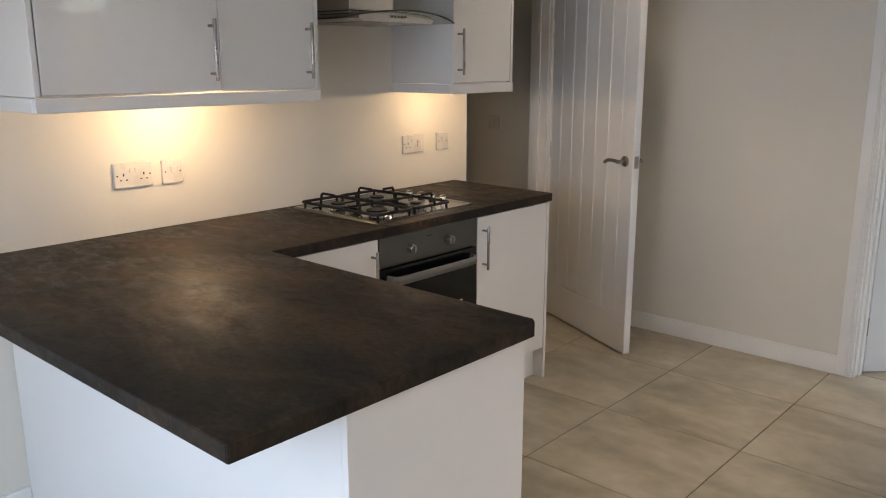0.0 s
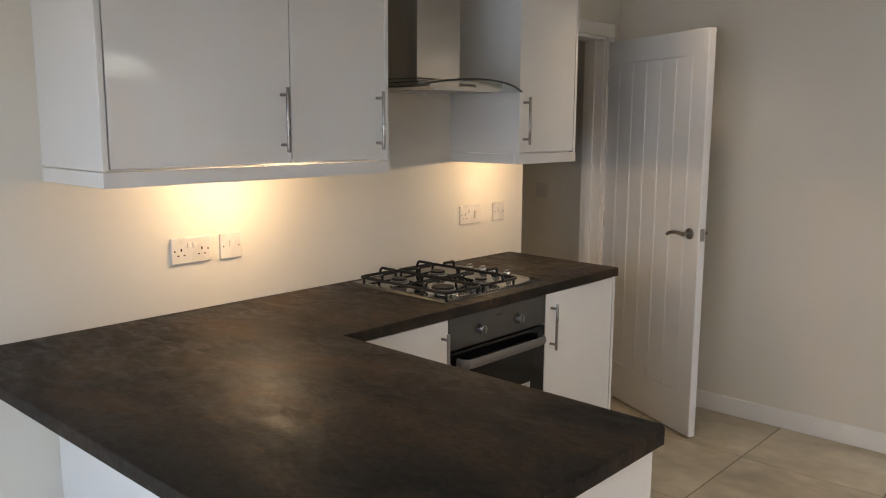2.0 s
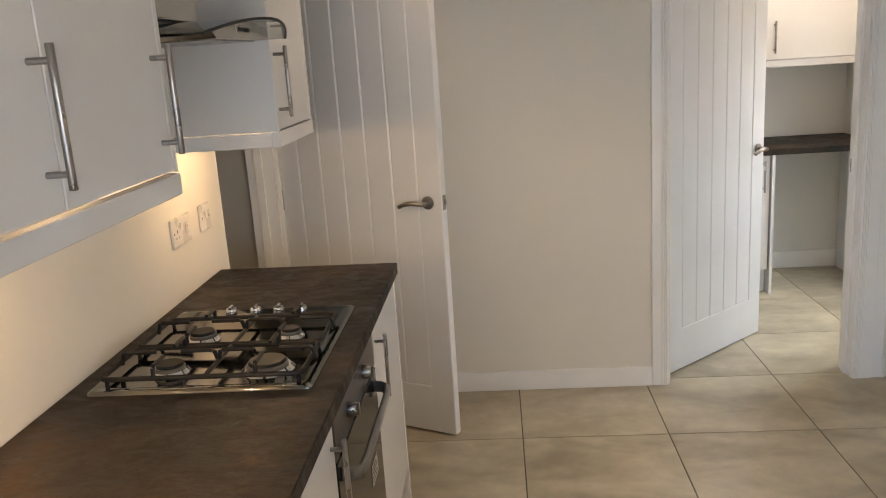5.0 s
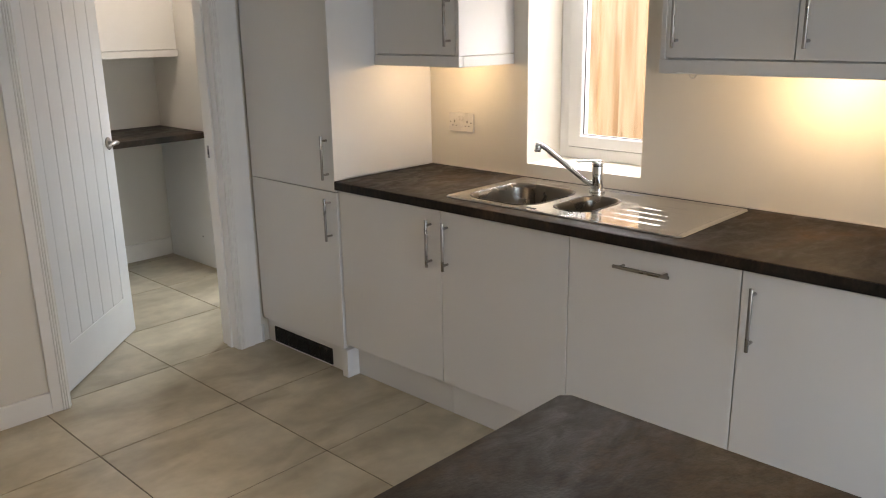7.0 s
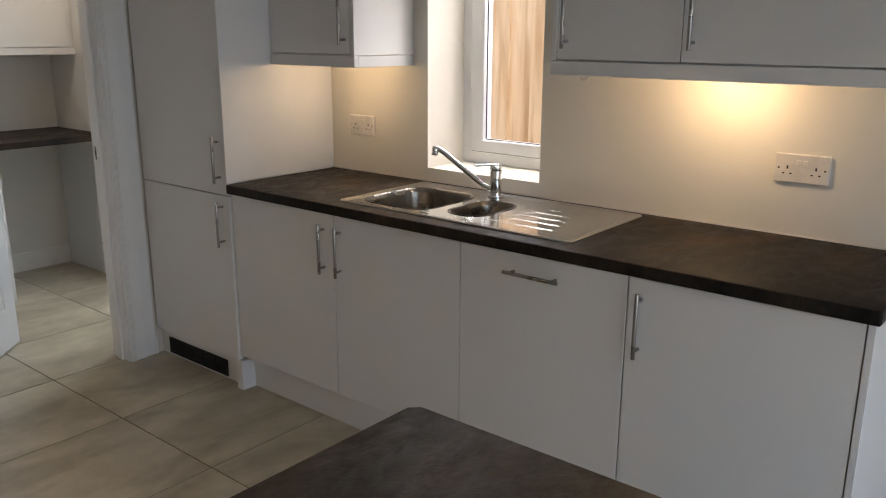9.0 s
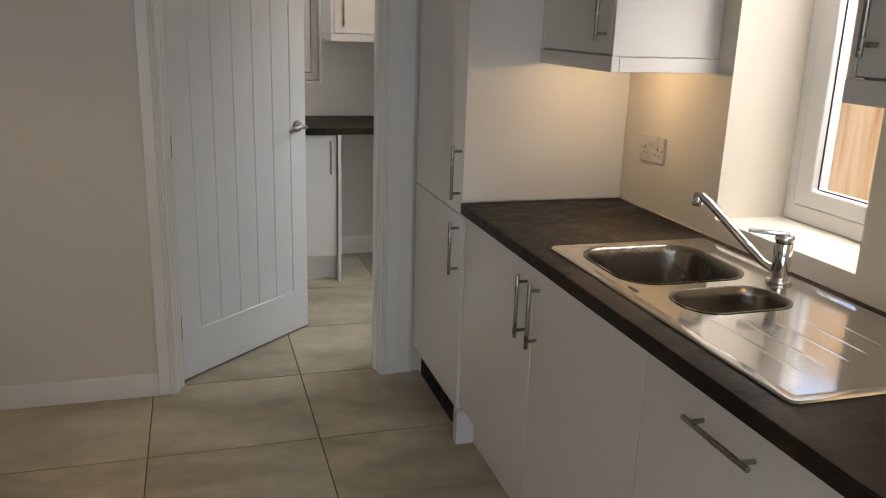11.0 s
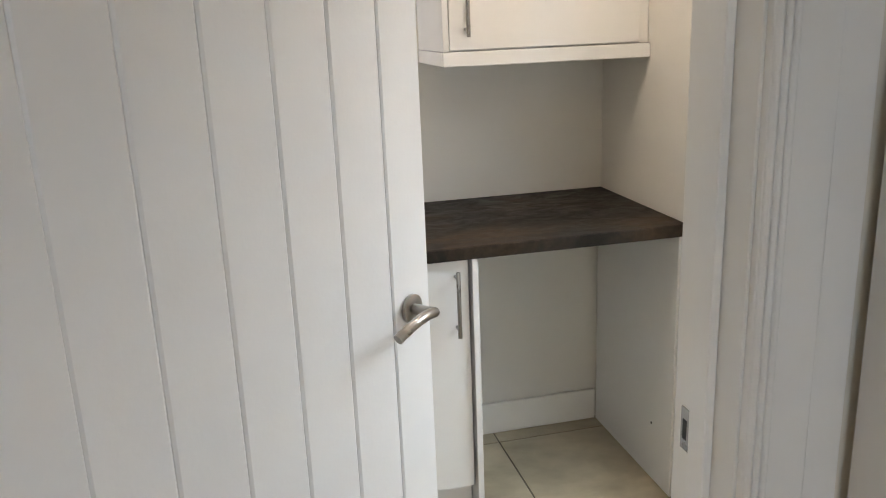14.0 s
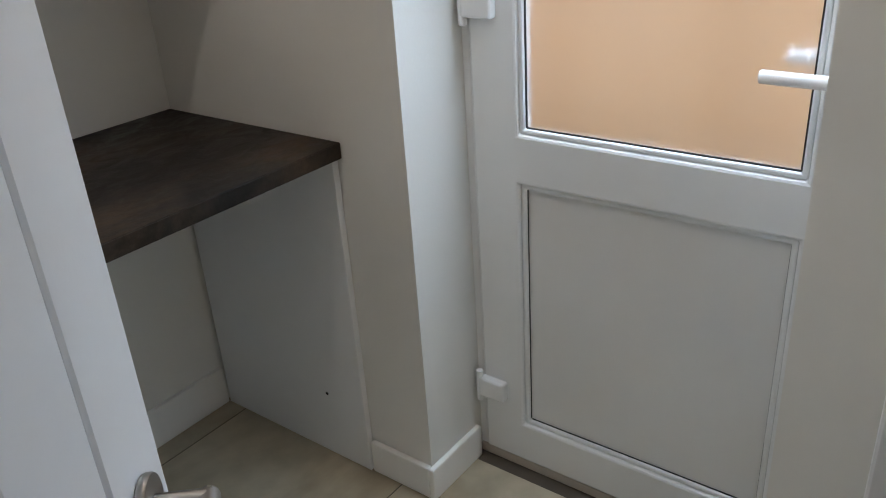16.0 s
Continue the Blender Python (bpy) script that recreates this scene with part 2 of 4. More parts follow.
ol.new(mist.outputs["Fac"], tint.inputs[0])
ol.new(tint.outputs[0], on["Principled BSDF"].inputs["Base Color"])
wet.inputs["From Min"].default_value, wet.inputs["From Max"].default_value = 0.3, 0.7
wet.inputs["To Min"].default_value, wet.inputs["To Max"].default_value = 0.28, 0.38
ol.new(mist.outputs["Fac"], wet.inputs["Value"])
ol.new(wet.outputs[0], on["Principled BSDF"].inputs["Roughness"])
HOODG = glass_mat("hood_glass", 0.0, (0.62, 0.68, 0.66))
GLOW = glow_mat("lamp_lens", (1.0, 0.78, 0.45), 10.0)


# ---- building helpers ----
PLACE = {}


def thing(name, m=None, label="", category="", group="", kind=""):
    """An Empty at a thing's base, to carry its parts."""
    ob = new(name)
    ob.empty_display_size = 0.05
    ob.matrix_basis = m or Matrix()
    PLACE[ob.name] = m or Matrix()
    return tagged(ob, label, category, group, kind)


def part(name, bm, material, parent=None, label="", world=True, smooth=False):
    """Links a bmesh as one mesh object under a thing or part. world: its corners are in world places."""
    if parent is not None and world:
        bm.transform(PLACE[parent.name].inverted())
    me = bpy.data.meshes.new(name)
    bmesh.ops.recalc_face_normals(bm, faces=bm.faces)
    if smooth:
        for f in bm.faces:
            f.smooth = True
        for e in bm.edges:
            if len(e.link_faces) == 2 and e.calc_face_angle(0) > 0.6:
                e.smooth = False
    bm.to_mesh(me)
    bm.free()
    me.materials.append(material)
    ob = new(name, me)
    if parent is not None:
        ob.parent = parent
        PLACE[ob.name] = PLACE[parent.name]
    if label:
        tagged(ob, label)
    return ob


def solid(name, bm, material, label, category="", kind="structure", smooth=False):
    ob = part(name, bm, material, smooth=smooth)
    PLACE[ob.name] = Matrix()
    return tagged(ob, label, category, "", kind)


def bevel_sharp(bm, w, seg=1, test=None):
    es = [e for e in bm.edges if len(e.link_faces) == 2 and e.calc_face_angle(0) > 0.7 and (test is None or test(e))]
    if es and w > 0:
        bmesh.ops.bevel(bm, geom=es, offset=w, segments=seg, affect="EDGES", profile=0.5)
    return bm


def box(x0, x1, y0, y1, z0, z1, w=0.0015, seg=1, bm=None):
    b = bmesh.new()
    bmesh.ops.create_cube(b, size=1)
    bmesh.ops.transform(b, matrix=Matrix.LocRotScale(((x0 + x1) / 2, (y0 + y1) / 2, (z0 + z1) / 2), None, (abs(x1 - x0), abs(y1 - y0), abs(z1 - z0))), verts=b.verts)
    bevel_sharp(b, w, seg)
    return join(bm, b)


def join(bm, b):
    """Adds the bmesh b to bm, if one is given."""
    if bm is None:
        return b
    me = bpy.data.meshes.new("tmp")
    b.to_mesh(me)
    b.free()
    bm.from_mesh(me)
    bpy.data.meshes.remove(me)
    return bm


def rod(p, q, r, n=12, r2=None, bm=None, w=0.0):
    """A round bar from p to q."""
    b = bmesh.new()
    p, q = Vector(p), Vector(q)
    bmesh.ops.create_cone(b, cap_ends=True, segments=n, radius1=r, radius2=r if r2 is None else r2, depth=(q - p).length)
    if w:
        bevel_sharp(b, w, 2, lambda e: e.calc_face_angle(0) > 1.2)
    bmesh.ops.transform(b, matrix=Matrix.Translation((p + q) / 2) @ (q - p).to_track_quat("Z", "Y").to_matrix().to_4x4(), verts=b.verts)
    return join(bm, b)


def tube(points, r, n=10, bm=None, flat=1.0, caps=True):
    """A bar swept along points."""
    b = bmesh.new()
    pts = [Vector(p) for p in points]
    rings = []
    for i, p in enumerate(pts):
        d = (pts[min(i + 1, len(pts) - 1)] - pts[max(i - 1, 0)]).normalized()
        up = Vector((0, 0, 1)) if abs(d.z) < 0.9 else Vector((0, 1, 0))
        s = d.cross(up).normalized()
        u = s.cross(d)
        rings.append([b.verts.new(p + r * (math.cos(2 * math.pi * k / n) * s + flat * math.sin(2 * math.pi * k / n) * u)) for k in range(n)])
    for a, c in zip(rings, rings[1:]):
        for k in range(n):
            b.faces.new((a[k], a[(k + 1) % n], c[(k + 1) % n], c[k]))
    if caps:
        b.faces.new(rings[0][::-1])
        b.faces.new(rings[-1])
    return join(bm, b)


def cells(us, vs, holes, w0, w1, to, w=0.0, seg=1):
    """A slab on a grid of cuts, without the cells in holes. to(u, v, w) gives the place."""
    b = bmesh.new()
    seen = {}

    def v(i, j, k):
        if (i, j, k) not in seen:
            seen[i, j, k] = b.verts.new(to(us[i], vs[j], (w0, w1)[k]))
        return seen[i, j, k]

    keep = {(i, j) for i in range(len(us) - 1) for j in range(len(vs) - 1)} - set(holes)
    for i, j in keep:
        for k in (0, 1):
            b.faces.new([v(i, j, k), v(i + 1, j, k), v(i + 1, j + 1, k), v(i, j + 1, k)])
        for di, dj, p, q in ((-1, 0, (i, j), (i, j + 1)), (1, 0, (i + 1, j), (i + 1, j + 1)), (0, -1, (i, j), (i + 1, j)), (0, 1, (i, j + 1), (i + 1, j + 1))):
            if (i + di, j + dj) not in keep:
                b.faces.new([v(*p, 0), v(*q, 0), v(*q, 1), v(*p, 1)])
    bmesh.ops.recalc_face_normals(b, faces=b.faces)
    return bevel_sharp(b, w, seg)


ON_X = lambda u, v, w: (w, u, v)
ON_Y = lambda u, v, w: (u, w, v)
ON_Z = lambda u, v, w: (u, v, w)


def prism(poly, z0, z1, w=0.0, seg=1):
    b = bmesh.new()
    lo = [b.verts.new((x, y, z0)) for x, y in poly]
    hi = [b.verts.new((x, y, z1)) for x, y in poly]
    n = len(poly)
    b.faces.new(lo[::-1])
    b.faces.new(hi)
    for i in range(n):
        b.faces.new((lo[i], lo[(i + 1) % n], hi[(i + 1) % n], hi[i]))
    bmesh.ops.recalc_face_normals(b, faces=b.faces)
    return bevel_sharp(b, w, seg)


# ---- the large structure ----
CX = 3.297       # inner face of the sink wall
BY = 2.580       # kitchen face of the far wall
UX = 3.255        # side wall of the utility room
BACK = -2.7
HW0 = -0.02     # face of the hob wall
CEILZ = 2.42
T = -0.02

PLAN = [(-0.14, BACK - 0.3), (3.595, BACK - 0.3), (3.595, 4.8), (1.2, 4.8), (1.2, 2.7), (-1.6, 2.7), (-1.6, 0.2), (-0.14, 0.2)]
solid("floor", prism(PLAN, -0.12, -0.0025), GROUT, "beige stone tile floor with dark grout joints", "floor")
solid("ceiling", prism(PLAN, CEILZ, CEILZ + 0.15), CEIL, "plain white ceiling", "ceiling")
# hob wall with the hall doorway
solid("wall_west", cells([BACK, 1.697, 2.445, BY], [T, 2.0, CEILZ], [(1, 0)], -0.14, HW0, ON_X), PAINT, "warm white painted wall behind the hob", "wall")
# far wall with the utility doorway
solid("wall_north", cells([-0.14, 1.695, 2.574, CX + 0.3], [T, 2.03, CEILZ], [(1, 0)], BY, BY + 0.13, ON_Y), PAINT, "warm white painted wall with a doorway", "wall")
# sink wall with the window
solid("wall_east", cells([BACK, 0.803, 1.356, BY], [T, 0.966, 2.08, CEILZ], [(1, 1)], CX, CX + 0.27, ON_X), PAINT, "warm white painted wall with a deep window reveal", "wall")
# living end
solid("wall_south", cells([-0.14, 0.5, 2.9, CX + 0.27], [T, 2.12, CEILZ], [(1, 0)], BACK - 0.3, BACK, ON_Y), PAINT, "white painted wall with a wide opening", "wall")
# utility room
solid("wall_utility_north", cells([1.2, 1.9, 2.60, 3.7], [T, 1.115, 2.08, CEILZ], [(1, 1)], UY, UY + 0.3, ON_Y), PAINT2, "white painted utility wall with a window", "wall")
solid("wall_utility_east", cells([BY + 0.13, 2.935, 3.715, UY], [T, 2.1, CEILZ], [(1, 0)], UX, UX + 0.27, ON_X), PAINT2, "white painted utility wall with a door reveal", "wall")
solid("wall_utility_west", box(1.2, 1.3, BY + 0.13, UY, T, CEILZ, 0), PAINT2, "white painted utility side wall", "wall")
# hall beyond the open door
solid("wall_hall_north", box(-1.6, -0.14, BY, 2.7, T, CEILZ, 0), PAINT, "painted hall wall in shade", "wall")
solid("wall_hall_west", box(-1.6, -1.45, 0.2, BY, T, CEILZ, 0), PAINT, "painted hall wall in shade", "wall")
solid("wall_hall_south", box(-1.6, -0.14, 0.2, 0.3, T, CEILZ, 0), PAINT, "painted hall wall in shade", "wall")

# outside
solid("ground", box(-150, 150, -150, 150, -0.4, -0.15, 0), GROUND, "paved ground around the house", "ground")


def skirting(name, x0, x1, y0, y1, h=0.095):
    b = box(x0, x1, y0, y1, -0.001, h, 0.004, 2)
    solid(name, b, TRIM, "white painted skirting board", "skirting board")


skirting("baseboard", HW0, 1.640, BY - 0.016, BY)
skirting("baseboard", 2.690, 2.700, BY - 0.016, BY)
skirting("baseboard", HW0, HW0 + 0.016, BACK, -0.595)
skirting("baseboard", CX - 0.016, CX, BACK, -0.51)
skirting("baseboard", 2.622, UX - 0.02, UY - 0.016, UY, 0.12)
skirting("baseboard", UX - 0.016, UX, 3.715, 3.905)
skirting("baseboard", UX - 0.016, 3.45, 3.699, 3.715)
skirting("baseboard", UX - 0.016, UX, 2.70, 2.93)


# ---- doors ----
def architrave(name, bm_list, parent):
    for b in bm_list:
        part(name, b, TRIM, parent)


def lever(b, x, z, side, reach):
    """Rose, neck and curved lever on one face of a leaf; the leaf lies along local x, its faces at y."""
    y = side
    s = 1 if side > 0 else -1
    rod((x, y, z), (x, y + s * 0.009, z), 0.027, 28, bm=b, w=0.002)
    rod((x, y + s * 0.009, z), (x, y + s * 0.05, z), 0.010, 16, bm=b)
    tube([(x - reach * f, y + s * (0.050 + 0.008 * math.sin(f * 3.1)), z - 0.016 * f * f + 0.008 * math.sin(f * 3.1)) for f in [-0.06 + i / 9 for i in range(10)]], 0.0095, 12, b)
    return b


def cottage_door(name, m, width, height, label, flip):
    """A ledged cottage door: flush frame with five tongued planks. Hinge at local x = 0, leaf along +x, thickness 0 to flip * 0.04."""
    d = thing(name, m, label, "door", "", "structure")
    y0, y1 = sorted((0.0, flip * 0.04))
    st, top, bot = 0.108, 0.12, 0.215
    fr = cells([0.0, st, width - st, width], [0.008, bot, height - top, height], [(1, 1)], y0, y1, ON_Y, 0.003)
    part("field_backing", box(st - 0.002, width - st + 0.002, y0 + 0.006, y1 - 0.006, bot - 0.002, height - top + 0.002, 0), DOORP, d, world=False)
    part("door_frame", fr, DOORP, d, world=False)
    n = 5
    pw = (width - 2 * st) / n
    for i in range(n):
        x0 = st + i * pw
        a, e, p, q, cw, cd = x0 + 0.0004, x0 + pw - 0.0004, y0 + 0.0012, y1 - 0.0012, 0.0050, 0.0034
        b = prism([(a, p + cd), (a + cw, p), (e - cw, p), (e, p + cd), (e, q - cd), (e - cw, q), (a + cw, q), (a, q - cd)], bot + 0.0025, height - top - 0.0025, 0.0008)
        part("plank", b, DOORP, d, world=False)
    b = bmesh.new()
    zc = 1.014
    lever(b, width - 0.062, zc, y0 - 0.0005, 0.115)
    part("lever_handle", b, NICKEL, d, "satin chrome lever handle on a round rose", world=False, smooth=True)
    b = bmesh.new()
    lever(b, width - 0.062, zc, y1 + 0.0005, 0.115)
    part("lever_handle", b, NICKEL, d, "satin chrome lever handle on a round rose", world=False, smooth=True)
    ym = (y0 + y1) / 2
    b = box(width - 0.001, width + 0.0015, ym - 0.012, ym + 0.012, zc - 0.03, zc + 0.03, 0.0005)
    box(width, width + 0.009, ym - 0.006, ym + 0.006, zc - 0.009, zc + 0.009, 0.002, 1, b)
    part("latch", b, NICKEL, d, "metal latch plate", world=False)
    for z in (0.24, 1.0, 1.78):
        b = rod((-0.004, 0.0 if flip > 0 else 0.0, z - 0.045), (-0.004, 0.0, z + 0.045), 0.006, 10)
        box(-0.003, 0.0, y0 + 0.004, y1 - 0.004, z - 0.045, z + 0.045, 0.0004, 1, b)
        part("hinge", b, NICKEL, d, world=False)
    return d


# hall door, opened into the kitchen; the visible face runs from the hinge to (0.731, 2.094)
hx, hy, fx, fy = -0.002, 2.446, 0.731, 2.094
cottage_door("door_1", pose(hx, hy, 0, 0, 0, math.degrees(math.atan2(fy - hy, fx - hx))), math.hypot(fx - hx, fy - hy), 1.972,
             "white cottage plank door standing open against the wall", 1)
f1 = thing("door_frame_hall", None, "white painted door lining and architrave", "door frame", "", "structure")
part("lining", box(-0.142, -0.019, 2.419, 2.446, -0.001, 2.0, 0.001), TRIM, f1)
part("lining", box(-0.142, -0.019, 1.696, 1.702, -0.001, 2.0, 0.001), TRIM, f1)
part("lining", box(-0.142, -0.019, 1.702, 2.419, 1.985, 2.001, 0.001), TRIM, f1)
part("stop", box(-0.105, -0.07, 2.407, 2.419, 0, 1.985, 0.001), TRIM, f1)
part("architrave", box(HW0, HW0 + 0.018, 2.427, 2.5, -0.001, 2.0, 0.003, 2), TRIM, f1)
part("architrave", box(HW0, HW0 + 0.018, 1.68, 2.5, 2.0, 2.07, 0.003, 2), TRIM, f1)

# utility door, opened into the utility room
ux0, uy0, ux1, uy1 = 1.737, 2.672, 2.332, 3.222
cottage_door("door_2", pose(ux0, uy0, 0, 0, 0, math.degrees(math.atan2(uy1 - uy0, ux1 - ux0))), math.hypot(ux1 - ux0, uy1 - uy0), 1.985,
             "white cottage plank door half open into the utility room", 1)
f2 = thing("door_frame_utility", None, "white painted door lining and moulded architrave", "door frame", "", "structure")
LX0, LX1 = 1.724, 2.552
part("lining", box(1.694, LX0, BY - 0.001, BY + 0.088, -0.001, 2.0, 0.001), TRIM, f2)
part("lining", box(LX1, 2.575, BY - 0.001, BY + 0.132, -0.001, 2.0, 0.001), TRIM, f2)
part("lining", box(LX0, LX1, BY - 0.001, BY + 0.131, 1.996, 2.031, 0.001), TRIM, f2)
part("stop", box(LX0, LX0 + 0.012, BY + 0.045, BY + 0.083, 0, 1.996, 0.0015), TRIM, f2)
part("stop", box(LX1 - 0.012, LX1, BY + 0.045, BY + 0.083, 0, 1.996, 0.0015), TRIM, f2)
for xa, xb, s in ((1.640, 1.714, 1), (2.556, 2.640, -1)):
    b = box(xa, xb, BY - 0.014, BY, -0.001, 2.085, 0.003, 2)
    xi = xb if s > 0 else xa
    for o in (0.0065, 0.0165, 0.0265):
        rod((xi - s * o, BY - 0.0135, 0.0), (xi - s * o, BY - 0.0135, 2.01), 0.0048, 12, bm=b)
    part("architrave", b, TRIM, f2)
part("architrave", box(1.714, 2.556, BY - 0.014, BY, 2.012, 2.085, 0.003, 2), TRIM, f2)
part("packer", box(2.640, 2.690, BY - 0.008, BY, -0.001, CEILZ - 0.01, 0.001), TRIM, f2)
sp = part("strike_plate", box(LX1 - 0.002, LX1, BY + 0.098, BY + 0.118, 0.952, 1.012, 0.0005), NICKEL, f2, "metal strike plate")
part("strike_hole", box(LX1 - 0.0025, LX1 - 0.0019, BY + 0.103, BY + 0.112, 0.968, 0.996, 0), SLOT, sp)
for xa, xb in ((1.60, 1.69), (2.556, 2.640)):
    part("architrave", box(xa, xb, BY + 0.13, BY + 0.146, -0.001, 2.085, 0.003, 2), TRIM, f2)


# ---- windows and the back door ----
WX = 3.535   # inner plane of the window frame


def window(name, to, u0, u1, v0, v1, w0, dirn, label, glass):
    """A sash in a frame. w0: inner face; dirn: outwards."""
    wd = thing(name, None, label, "window", "", "structure")
    part("window_frame", cells([u0, u0 + 0.045, u1 - 0.045, u1], [v0, v0 + 0.05, v1 - 0.05, v1], [(1, 1)], *sorted((w0, w0 + dirn * 0.07)), to, 0.004, 2), UPVC, wd)
    a0, a1, c0, c1 = u0 + 0.048, u1 - 0.048, v0 + 0.053, v1 - 0.053
    part("seal", cells([a0 - 0.003, a0 + 0.004, a1 - 0.004, a1 + 0.003], [c0 - 0.003, c0 + 0.004, c1 - 0.004, c1 + 0.003], [(1, 1)], *sorted((w0 + dirn * 0.004, w0 + dirn * 0.03)), to), SEAL, wd)
    part("sash", cells([a0, a0 + 0.070, a1 - 0.070, a1], [c0, c0 + 0.052, c1 - 0.062, c1], [(1, 1)], *sorted((w0 - dirn * 0.012, w0 + dirn * 0.05)), to, 0.006, 2), UPVC, wd)
    g0, g1, h0, h1 = a0 + 0.070, a1 - 0.070, c0 + 0.052, c1 - 0.062
    part("seal", cells([g0, g0 + 0.003, g1 - 0.003, g1], [h0, h0 + 0.003, h1 - 0.003, h1], [(1, 1)], *sorted((w0 + dirn * 0.008, w0 + dirn * 0.0115)), to), SEAL, wd)
    p = part("pane", cells([g0 - 0.006, g1 + 0.006], [h0 - 0.006, h1 + 0.006], [], *sorted((w0 + dirn * 0.012, w0 + dirn * 0.016)), to), glass, wd)
    p.visible_shadow = False
    return wd


window("window_1", ON_X, 0.803, 1.356, 0.966, 2.08, WX, 1, "white plastic framed kitchen window in a deep reveal", GLASS)
window("window_2", ON_Y, 1.90, 2.60, 1.115, 2.08, UY + 0.14, 1, "white plastic framed utility window", GLASS)
window("window_3", ON_Y, 0.5, 2.9, 0.0, 2.12, BACK - 0.12, -1, "wide glazed doors at the living end", GLASS)

DX = 3.460   # inner face of the back door leaf
bd = thing("back_door", pose(DX, 3.69, 0), "white half-glazed plastic back door, closed", "door", "", "structure")
part("door_frame", cells([2.80, 2.853, 3.695, 3.74], [0.0, 0.028, 2.05, 2.1], [(1, 1)], DX + 0.012, DX + 0.075, ON_X, 0.004, 2), UPVC, bd)
part("leaf", cells([2.86, 2.988, 3.573, 3.69], [0.03, 0.146, 0.798, 0.911, 1.93, 2.045], [(1, 1), (1, 3)], DX, DX + 0.06, ON_X, 0.007, 2), UPVC, bd)
part("bead", cells([2.988, 3.001, 3.560, 3.573], [0.146, 0.159, 0.785, 0.798], [(1, 1)], DX + 0.008, DX + 0.03, ON_X, 0.004, 2), UPVC, bd)
part("seal", cells([2.9995, 3.0018, 3.5592, 3.5615], [0.1575, 0.1598, 0.7842, 0.7865], [(1, 1)], DX + 0.014, DX + 0.03, ON_X), SEAL, bd)
part("panel", box(DX + 0.018, DX + 0.04, 2.994, 3.567, 0.152, 0.792, 0.001), UPANEL, bd, "plain white lower panel")
part("bead", cells([2.988, 3.000, 3.561, 3.573], [0.911, 0.923, 1.918, 1.93], [(1, 1)], DX + 0.006, DX + 0.03, ON_X, 0.004, 2), UPVC, bd)
part("seal", cells([2.998, 3.004, 3.558, 3.563], [0.921, 0.926, 1.915, 1.92], [(1, 1)], DX + 0.014, DX + 0.0175, ON_X), SEAL, bd)
p = part("pane", box(DX + 0.018, DX + 0.022, 2.996, 3.566, 0.916, 1.925, 0), OBSCURE, bd, "misted glass pane")
p.visible_shadow = False
for z in (0.232, 1.180, 1.86):
    b = rod((DX - 0.014, 3.693, z - 0.045), (DX - 0.014, 3.693, z + 0.045), 0.009, 14, w=0.002)
    box(DX - 0.024, DX + 0.001, 3.618, 3.692, z - 0.028, z + 0.028, 0.006, 3, b)
    part("hinge", b, UPVC, bd, "white plastic flag hinge")
b = box(DX - 0.012, DX, 2.90, 2.935, 0.98, 1.20, 0.006, 3)
rod((DX - 0.01, 2.918, 1.098), (DX - 0.05, 2.918, 1.098), 0.010, 14, bm=b)
tube([(DX - 0.05, 2.91, 1.098), (DX - 0.053, 2.955, 1.099), (DX - 0.052, 3.0, 1.099), (DX - 0.046, 3.072, 1.098)], 0.0115, 14, b)
part("lever_handle", b, UPVC, bd, "white lever handle", smooth=True)
b = box(DX + 0.06, DX + 0.072, 2.90, 2.935, 0.98, 1.20, 0.006, 3)
rod((DX + 0.07, 2.918, 1.098), (DX + 0.11, 2.918, 1.098), 0.010, 14, bm=b)
tube([(DX + 0.11, 2.91, 1.098), (DX + 0.113, 2.955, 1.099), (DX + 0.112, 3.0, 1.099), (DX + 0.106, 3.072, 1.098)], 0.0115, 14, b)
part("lever_handle", b, UPVC, bd, "white outer lever handle", smooth=True)
part("keyhole", rod((DX - 0.012, 2.918, 1.0), (DX - 0.0145, 2.918, 1.0), 0.009, 16), CHROME, bd)
part("threshold", box(DX + 0.006, DX + 0.09, 2.82, 3.714, -0.002, 0.026, 0.004, 2), RENDERM, bd, "dusty stone threshold strip")


# ---- kitchen units ----
def bar_handle(parent, a, c, out):
    """T-bar handle from a to c, standing off along out."""
    a, c, o = Vector(a), Vector(c), Vector(out)
    d = (c - a).normalized()
    b = rod(a, c, 0.006, 14, w=0.001)
    for p in (a + d * 0.022, c - d * 0.022):
        rod(p, p - o, 0.005, 10, bm=b)
    part("handle", b, NICKEL, parent, "brushed steel bar handle", smooth=True)


GA = "gloss white base units"
GW = "gloss white wall cabinets"
SPOTS = []


